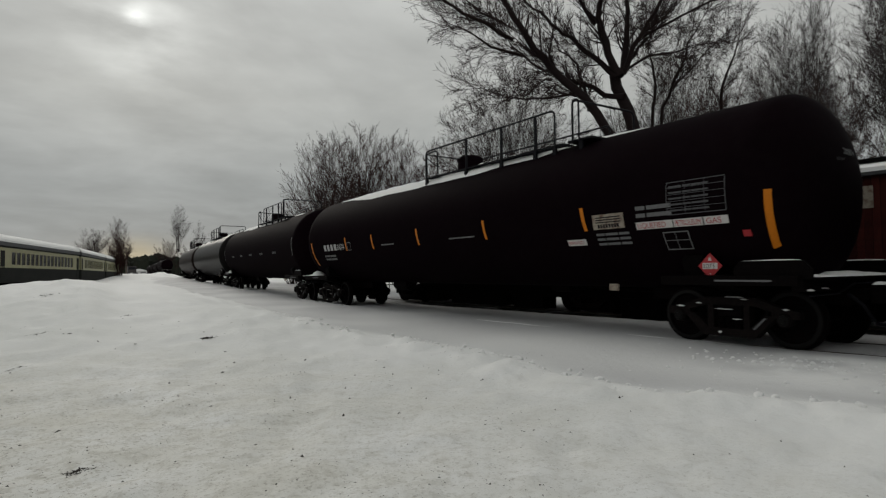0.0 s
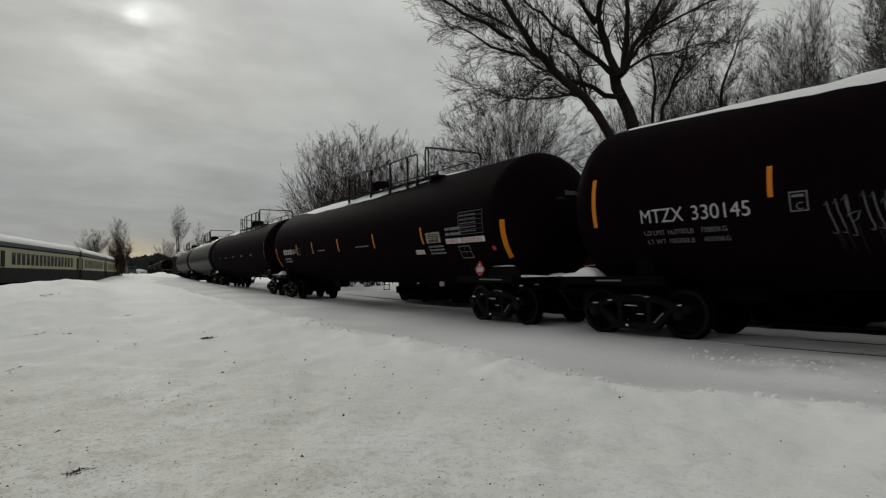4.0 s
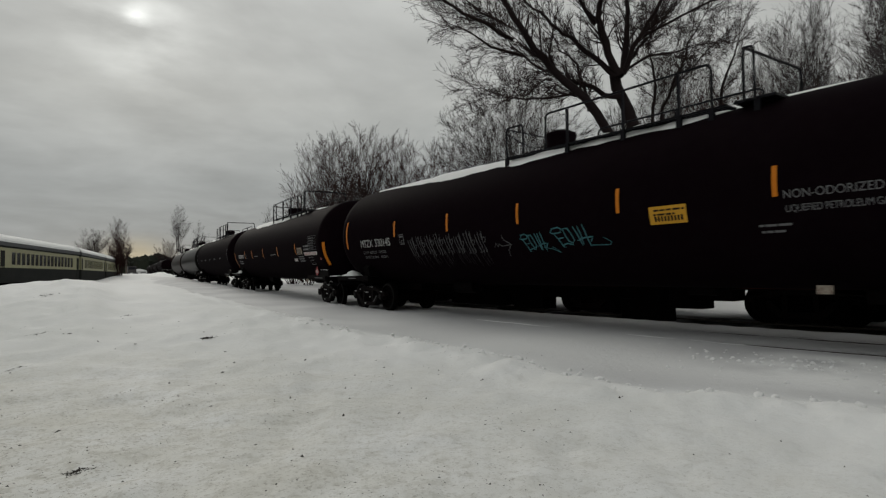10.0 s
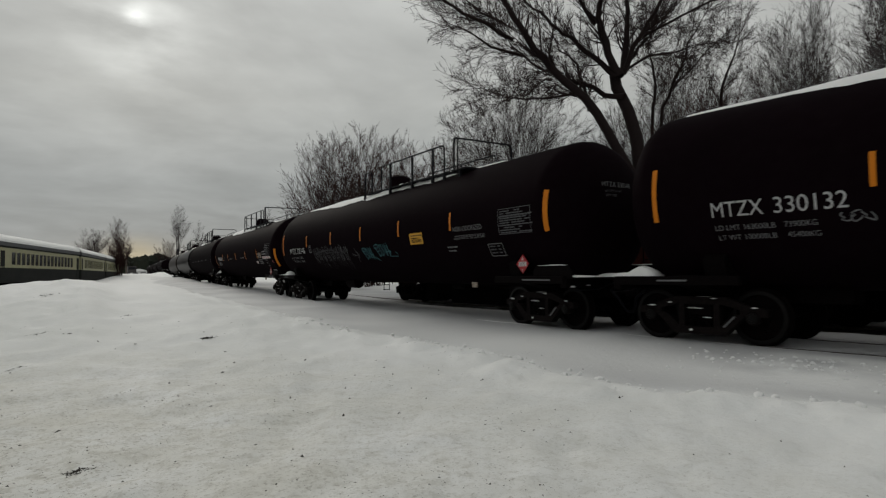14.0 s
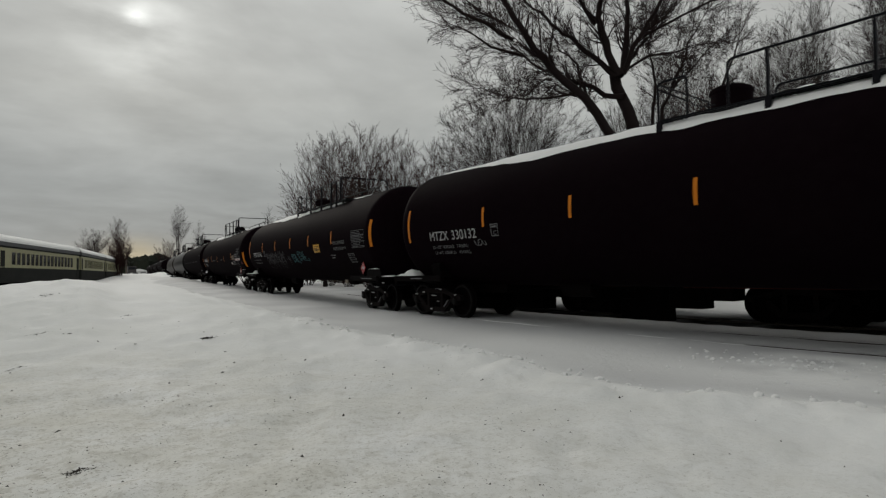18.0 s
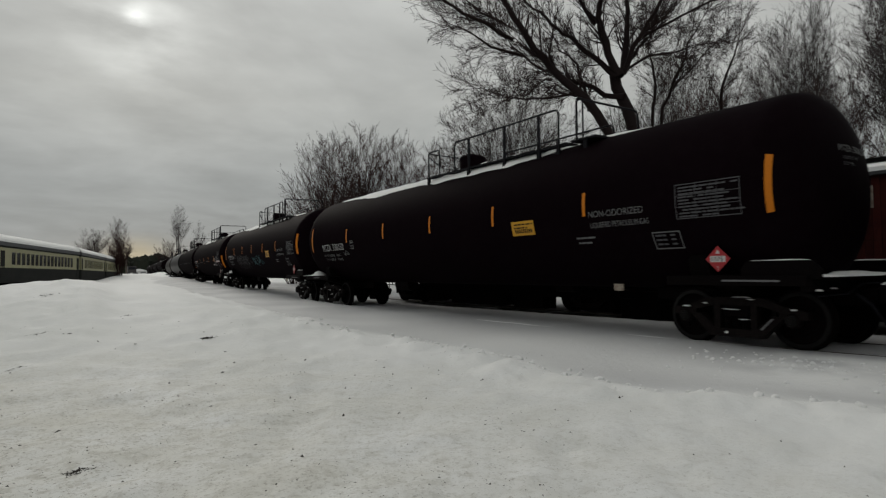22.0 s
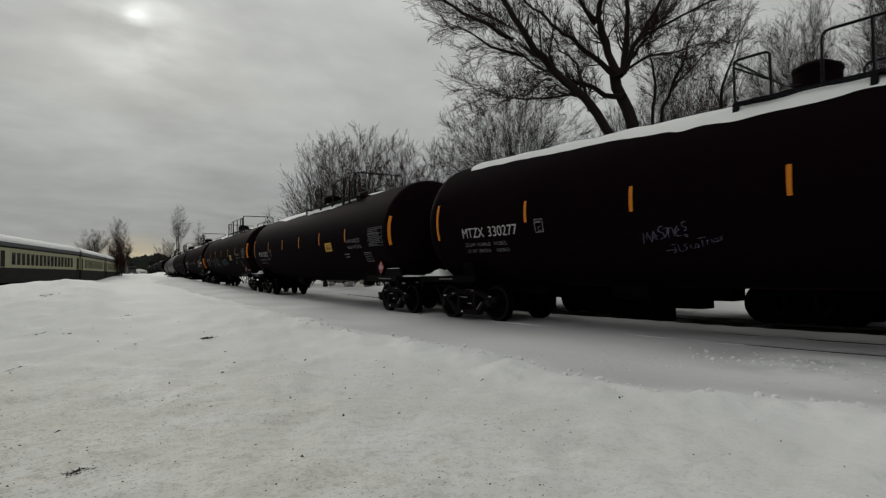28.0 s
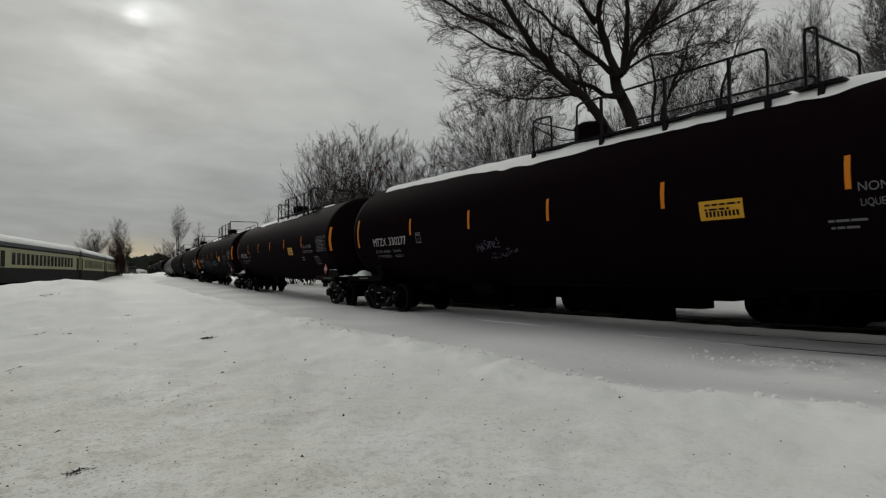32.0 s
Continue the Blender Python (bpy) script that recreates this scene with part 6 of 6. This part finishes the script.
def fan_tree(px, depth, width, top, stems, seed, name, label, group, mat, r0=0.09, rmin=0.0095, fine=1.0, round_=0.42, fork=0.0):
    """Many thin stems that fan out from one foot, with branches and twigs at narrow angles."""
    rng = random.Random(seed)
    base = spot(px, depth)
    s = depth / 1058.5
    high = (eye_line(px) - top) * s + 1.279
    half = width * s / 2
    unit = high * (1 - 0.6 * fork) / 11
    segs = []
    if fork:
        foot, base = base, base + Vector((rng.gauss(0, 0.2), rng.gauss(0, 0.2), high * fork))
        thick = r0 * math.sqrt(stems) * 0.55
        for i in range(4):
            segs.append((*(foot + (base - foot) * (i / 4)), *(foot + (base - foot) * ((i + 1) / 4)), thick * (1 - 0.07 * i), thick * (0.93 - 0.07 * i)))
        high *= 1 - fork

    def shake(k):
        return Vector((rng.gauss(0, k), rng.gauss(0, k), rng.gauss(0, k * 0.6)))

    def aside(d):
        v = Vector((rng.gauss(0, 1), rng.gauss(0, 1), rng.gauss(0, 0.6)))
        return (v - d * v.dot(d)).normalized()

    def twig(p, d, length, r, level):
        n = 3 if level == 2 else 2 if level else 1
        for i in range(n):
            d = (d + shake(0.06) + Vector((0, 0, 0.04))).normalized()
            q = p + d * (length / n)
            r2 = max(rmin * 0.6, r * 0.72)
            segs.append((*p, *q, r, r2))
            if level:
                for _ in range(max(1, round((2.3 if level == 2 else 1.25) * fine * rng.uniform(0.6, 1.4)))):
                    twig(p + (q - p) * rng.random(), (d + aside(d) * rng.uniform(0.38, 0.75)).normalized(), length * rng.uniform(0.34, 0.62), max(rmin * 0.75, r2 * 0.6), level - 1)
            p, r = q, r2

    for k in range(stems):
        u = ((k + rng.uniform(0.2, 0.8)) / stems) * 2 - 1
        w = rng.uniform(-1, 1)
        tip = base + RIGHT * (u * half * 0.86) + AHEAD * (w * half * 0.55) + Vector((0, 0, high * (1 - round_ * abs(u) ** 2.2) * rng.uniform(0.86, 1.0)))
        root = base + RIGHT * (u * half * 0.16) + AHEAD * (w * half * 0.1)
        ctrl = root + (tip - root) * 0.42 + Vector((0, 0, high * 0.10)) - RIGHT * (u * half * 0.12)
        pts = []
        for i in range(11):
            t = i / 10
            pts.append(root * (1 - t) ** 2 + ctrl * 2 * t * (1 - t) + tip * t * t + shake(0.028 * unit) * (i > 0))
        thick = r0 * rng.uniform(0.7, 1.5)
        for i in range(10):
            ra, rb = (max(rmin, thick * (1 - j / 10.5) ** 1.1) for j in (i, i + 1))
            segs.append((*pts[i], *pts[i + 1], ra, rb))
            if i < 2:
                continue
            d = (pts[i + 1] - pts[i]).normalized()
            left = 1 - i / 10
            for _ in range(round(2.2 * rng.uniform(0.6, 1.4) * (0.6 + 0.4 * fine))):
                twig(pts[i] + (pts[i + 1] - pts[i]) * rng.random(), (d + aside(d) * rng.uniform(0.32, 0.72)).normalized(), unit * (0.9 + 2.3 * left) * rng.uniform(0.5, 1.05), max(rmin, rb * rng.uniform(0.4, 0.7)), 2)
    finish_tree(name, segs, label, group, mat)


big_tree()
slender_trees()
fan_tree(1235, 37, 250, 70, 30, 41, "tree", "bare tree with many thin boughs behind the siding", "bare trees", M_TWIG, 0.026, 0.0072, 0.9, 0.5, 0.25)
fan_tree(1125, 33, 230, 172, 22, 55, "bush", "tangled leafless brush round the tall tree", "leafless brush", M_TWIG, 0.03, 0.0078, 1.0, 0.35, 0.12)
fan_tree(915, 36, 345, 138, 32, 21, "tree", "bare many-stemmed tree beside the tall tree", "bare trees", M_TWIG, 0.03, 0.0075, 0.95, 0.62, 0.38)
fan_tree(1412, 38, 250, 12, 42, 23, "tree", "bare round-crowned tree behind the siding", "bare trees", M_TWIG, 0.026, 0.0072, 0.9, 0.62, 0.36)
fan_tree(1610, 30, 250, -90, 36, 24, "tree", "bare tree at the edge of the yard", "bare trees", M_TWIG, 0.03, 0.0068, 0.95, 0.6, 0.3)
fan_tree(1290, 32, 300, 165, 20, 25, "bush", "tangled leafless brush behind the boxcars", "leafless brush", M_TWIGRED, 0.04, 0.0085, 1.1, 0.3, 0.1)
fan_tree(1480, 34, 260, 150, 18, 29, "bush", "tangled leafless brush behind the boxcars", "leafless brush", M_TWIGRED, 0.04, 0.0085, 1.1, 0.3, 0.1)
fan_tree(575, 46, 205, 244, 34, 26, "tree", "leafless multi-stemmed tree behind the train", "leafless brush", M_TWIGRED, 0.06, 0.0095, 0.8, 0.85, 0.14)
fan_tree(640, 49, 170, 230, 30, 30, "tree", "leafless multi-stemmed tree behind the train", "leafless brush", M_TWIGRED, 0.06, 0.0095, 0.8, 0.7, 0.2)
fan_tree(708, 48, 140, 240, 24, 27, "tree", "leafless reddish brush behind the train", "leafless brush", M_TWIGRED, 0.06, 0.0095, 0.8, 0.75, 0.2)
fan_tree(790, 44, 180, 254, 24, 28, "bush", "leafless reddish brush behind the train", "leafless brush", M_TWIGRED, 0.045, 0.009, 0.9, 0.5, 0.1)
for px, dep, seed in ((440, 62, 51), (520, 56, 52), (600, 52, 53), (665, 47, 54)):
    fan_tree(px, dep, 120, 446, 26, seed, "bush", "low reddish leafless brush beyond the tracks", "leafless brush", M_TWIGRED, 0.03, 0.0095, 0.9, 0.35)
for px, dep, seed in ((545, 51, 61), (583, 48, 62), (618, 45, 63), (652, 42, 64)):
    fan_tree(px, dep, 84, eye_line(px) - 6, 26, seed, "bush", "low reddish leafless brush behind the siding rails", "leafless brush", M_TWIGRED, 0.02, 0.009, 0.9, 0.3)
fan_tree(208, 90, 50, 402, 16, 31, "tree", "bare trees at the far end of the yard", "far bare trees", M_TWIGRED, 0.028, 0.0062, 0.9, 0.35)
fan_tree(212, 92, 44, 436, 18, 38, "bush", "dense reddish brush at the end of the coach row", "far bare trees", M_TWIGRED, 0.03, 0.009, 0.9, 0.4)
fan_tree(163, 135, 72, 414, 20, 32, "tree", "bare trees behind the coaches", "far bare trees", M_TWIG, 0.04, 0.0085, 0.9, 0.4, 0.25)
fan_tree(296, 240, 62, 432, 16, 33, "bush", "reddish leafless brush far up the line", "far bare trees", M_TWIGRED, 0.09, 0.022, 0.8, 0.5)
fan_tree(340, 220, 54, 434, 14, 34, "bush", "reddish leafless brush far up the line", "far bare trees", M_TWIGRED, 0.08, 0.020, 0.8, 0.5)
fan_tree(316, 218, 36, 370, 8, 35, "tree", "slim bare tree far up the line", "far bare trees", M_TWIG, 0.09, 0.020, 0.6, 0.4, 0.35)
fan_tree(354, 222, 28, 398, 6, 36, "tree", "slim bare tree far up the line", "far bare trees", M_TWIG, 0.07, 0.018, 0.5, 0.4, 0.3)
fan_tree(475, 115, 20, 370, 5, 37, "tree", "thin bare tree far behind the train", "far bare trees", M_TWIG, 0.04, 0.010, 0.4, 0.4, 0.3)


# tank cars standing far up the yard on another track
for k in range(4):
    p, q = spot(291, 184), spot(262, 262)
    u = (p + (q - p) * (20.4 * k / (q - p).length))
    c = copy_thing(TRAIN[2][0], pose(u.x, u.y, u.z + 0.02, 0, 0, -math.degrees(math.atan2(q.x - p.x, q.y - p.y))))
    tagged(c, "black tank car with snow on top, parked far up the yard", "tank car", "parked tank cars")


# ---------------------------------------------------------------- far distance
def far_wood():
    rng = random.Random(3)
    b = Build()
    for k in range(900):
        a = radians(-40 + 150 * k / 900 + rng.uniform(-0.1, 0.1))
        r = rng.uniform(420, 520)
        x, y = r * math.sin(a), r * math.cos(a)
        h = rng.uniform(12.5, 17.0)
        w = rng.uniform(3.5, 6.5)
        n = 6
        p = [(x + w * math.cos(2 * math.pi * i / n) * rng.uniform(0.7, 1.2), y + w * math.sin(2 * math.pi * i / n) * rng.uniform(0.7, 1.2), 0) for i in range(n)]
        p += [(x + w * 0.75 * math.cos(2 * math.pi * i / n) * rng.uniform(0.6, 1.3), y + w * 0.75 * math.sin(2 * math.pi * i / n), h * rng.uniform(0.72, 0.88)) for i in range(n)]
        p.append((x + rng.gauss(0, 0.4), y, h))
        f = [(i, (i + 1) % n, n + (i + 1) % n, n + i) for i in range(n)] + [(n + i, n + (i + 1) % n, 2 * n) for i in range(n)]
        b.add(p, f)
    tagged(new("far_wood", b.mesh("far_wood", M_PINE)), "dark line of woods on the horizon", "woods", kind="stuff")


far_wood()


def hall():
    p = spot(246, 300)
    t = thing("storage_hall", pose(p.x, p.y, p.z, 0, 0, -12), "low pale metal hall at the far end of the yard", "building")
    b = Build()
    b.box(-4, 4, -5, 5, 0, 3.3)
    part("wall", b, M_HALL, t)
    b = Build()
    b.prism_y([(-4.4, 3.3), (4.4, 3.3), (0, 4.4)][::-1], -5.4, 5.4)
    part("roof", b, M_SNOWCAP, t)
    for x in (-2.9, 0.6):
        b = Build()
        b.box(x, x + 2.4, -5.06, -5.004, 0, 2.6)
        part("door", b, M_ROOF, t)


hall()


def utility_pole():
    p = spot(223, 118)
    t = thing("utility_pole", pose(p.x, p.y, p.z, 0, 0, -20), "weathered wooden utility pole with two crossarms", "utility pole")
    b = Build()
    b.lathe([(0, 0.14), (5.2, 0.10)], 10, "z")
    part("pole", b, M_POLE, t, smooth=True)
    for z in (4.9, 4.3):
        b = Build()
        b.box(-1.1, 1.1, -0.16, -0.06, z, z + 0.13)
        arm = part("crossarm", b, M_POLE, t)
        for x in (-0.95, -0.45, 0.45, 0.95):
            b = Build()
            b.lathe([(z + 0.13, 0.03), (z + 0.2, 0.05), (z + 0.28, 0.03)], 8, "z", (x, -0.11, 0))
            part("insulator", b, M_GLASS, arm)


utility_pole()


def parked_van():
    p = spot(233, 150)
    t = thing("van", pose(p.x, p.y, p.z + 0.02, 0, 0, -10), "small dark van parked at the far end", "van")
    b = Build()
    b.prism([(-2.2, 0.45), (2.2, 0.45), (2.25, 1.1), (1.3, 1.25), (0.8, 2.0), (-2.2, 2.05)][::-1], -0.95, 0.95)
    part("body", b, M_DARKTRUCK, t)
    b = Build()
    b.box(-0.8, 0.8, -2.23, -2.205, 1.2, 1.85)
    part("rear_window", b, M_GLASS, t)
    for x in (-0.85, 0.85):
        for y in (-1.4, 1.45):
            b = Build()
            b.lathe([(-0.1, 0.2), (-0.1, 0.33), (0.1, 0.33), (0.1, 0.2)], 16, "x", (x, y, 0.33))
            part("wheel", b, M_RAILING, t)


parked_van()


# ---------------------------------------------------------------- small things on the snow
def clods():
    """Broken lumps of snow along the ploughed edge and beside the rail."""
    rng = random.Random(9)
    b = Build()

    def lump(x, y, r):
        z = ground_at(x, y)
        p = []
        for i in range(4):
            for k in range(7):
                a = 2 * math.pi * k / 7 + i * 0.45
                q = r * (0.95, 1.05, 0.78, 0.35)[i] * rng.uniform(0.8, 1.2)
                p.append((x + q * math.cos(a), y + q * math.sin(a), z + r * (-0.4, 0.15, 0.55, 0.78)[i] * rng.uniform(0.9, 1.1)))
        b.add(p, [(i * 7 + k, i * 7 + (k + 1) % 7, i * 7 + 7 + (k + 1) % 7, i * 7 + 7 + k) for i in range(3) for k in range(7)] + [tuple(range(21, 28))])

    for _ in range(230):
        s = -2 + 15 * rng.random() ** 1.2
        x, y, h = track(s, -rng.gauss(5.05, 0.22))
        x += 0.9 * float(value_noise(x, y, 2.6, 1)) * -0.8
        lump(x, y, 0.012 + 0.04 * rng.random() ** 2)
    for _ in range(170):
        s = rng.gauss(1.3, 1.1)
        x, y, h = track(s, -1.6 - abs(rng.gauss(0, 1.0)) - 0.25 * max(0, 1.5 - s) * rng.random())
        lump(x, y, 0.010 + 0.030 * rng.random() ** 2)
    tagged(new("snow_clods", b.mesh("snow_clods", M_SNOWCAP, True)), "loose lumps of snow along the ploughed edge", "snow", kind="stuff")


clods()


def grit():
    """Crumbs of bark, grit and dead grass lying on the snow."""
    rng = random.Random(14)
    b = Build()

    def chip(x, y, r, flat=0.5, long=1.0):
        z = ground_at(x, y)
        n = 5
        a0, turn = rng.random() * 6, rng.random() * 3.14
        c, s = math.cos(turn), math.sin(turn)
        lo = []
        for k in range(n):
            q = r * rng.uniform(0.6, 1.3)
            u, v = q * long * math.cos(a0 + 2 * math.pi * k / n), q / long * math.sin(a0 + 2 * math.pi * k / n)
            lo.append((x + u * c - v * s, y + u * s + v * c, z - r * 0.2))
        b.add(lo + [(x + rng.gauss(0, r * 0.2), y, z + r * flat * 1.6)], [(k, (k + 1) % n, n) for k in range(n)])

    for _ in range(4200):
        a = radians(rng.uniform(-2, 50))
        r = 2.4 + 7.5 * rng.random() ** 1.2
        x, y = r * math.sin(a), r * math.cos(a)
        dense = 0.42 + 1.6 * float(value_noise(x, y, 0.9, 21)) + 0.9 * float(value_noise(x, y, 0.22, 22)) - 0.010 * math.degrees(a)
        if rng.random() < dense:
            chip(x, y, 0.0028 + 0.006 * rng.random() ** 3, 0.5, rng.uniform(1.0, 1.8))
    for _ in range(70):
        a, r = radians(rng.uniform(0, 40)), 4.5 + 10 * rng.random()
        x, y = r * math.sin(a), r * math.cos(a)
        if x < 5.0:
            chip(x, y, rng.uniform(0.010, 0.022), 0.35, rng.uniform(1.2, 2.2))
    for _ in range(150):
        a, r = radians(rng.uniform(0, 76)), 3 + 15 * rng.random() ** 1.4
        x, y = r * math.sin(a), r * math.cos(a)
        if x < 5.6:
            chip(x, y, rng.uniform(0.005, 0.010), 0.6, rng.uniform(1, 1.6))
    # clumps of torn grass and bark, and single crumbs
    for x, y, r, n, big in ((0.66, 4.60, 0.040, 90, 0.9), (3.50, 10.75, 0.07, 110, 1.5), (1.22, 12.82, 0.10, 30, 1.3), (0.63, 9.72, 0.09, 26, 1.4), (3.1, 14.85, 0.10, 24, 1.6), (2.06, 19.58, 0.14, 26, 2.2), (1.5, 7.25, 0.05, 6, 1.0), (1.75, 6.6, 0.14, 22, 0.9)):
        for _ in range(n):
            chip(x + rng.gauss(0, r), y + rng.gauss(0, r * 0.55), rng.uniform(0.003, 0.010) * big, 0.4, rng.uniform(1.2, 2.4))
    for x, y in ((1.99, 7.5), (1.98, 6.0), (3.94, 7.92), (2.74, 4.8), (4.96, 6.47), (4.86, 6.03), (3.25, 4.61), (4.81, 5.16), (4.99, 3.43), (6.39, 4.91), (5.52, 7.52), (2.77, 5.91), (1.9, 11.37), (1.9, 3.87)):
        for _ in range(2):
            chip(x + rng.gauss(0, 0.01), y + rng.gauss(0, 0.008), rng.uniform(0.007, 0.012), 1.0, rng.uniform(1, 1.5))
    tagged(new("grit", b.mesh("grit", M_GRIT)), "dark crumbs of bark and grit on the snow", "grit", kind="stuff")


grit()
motions()
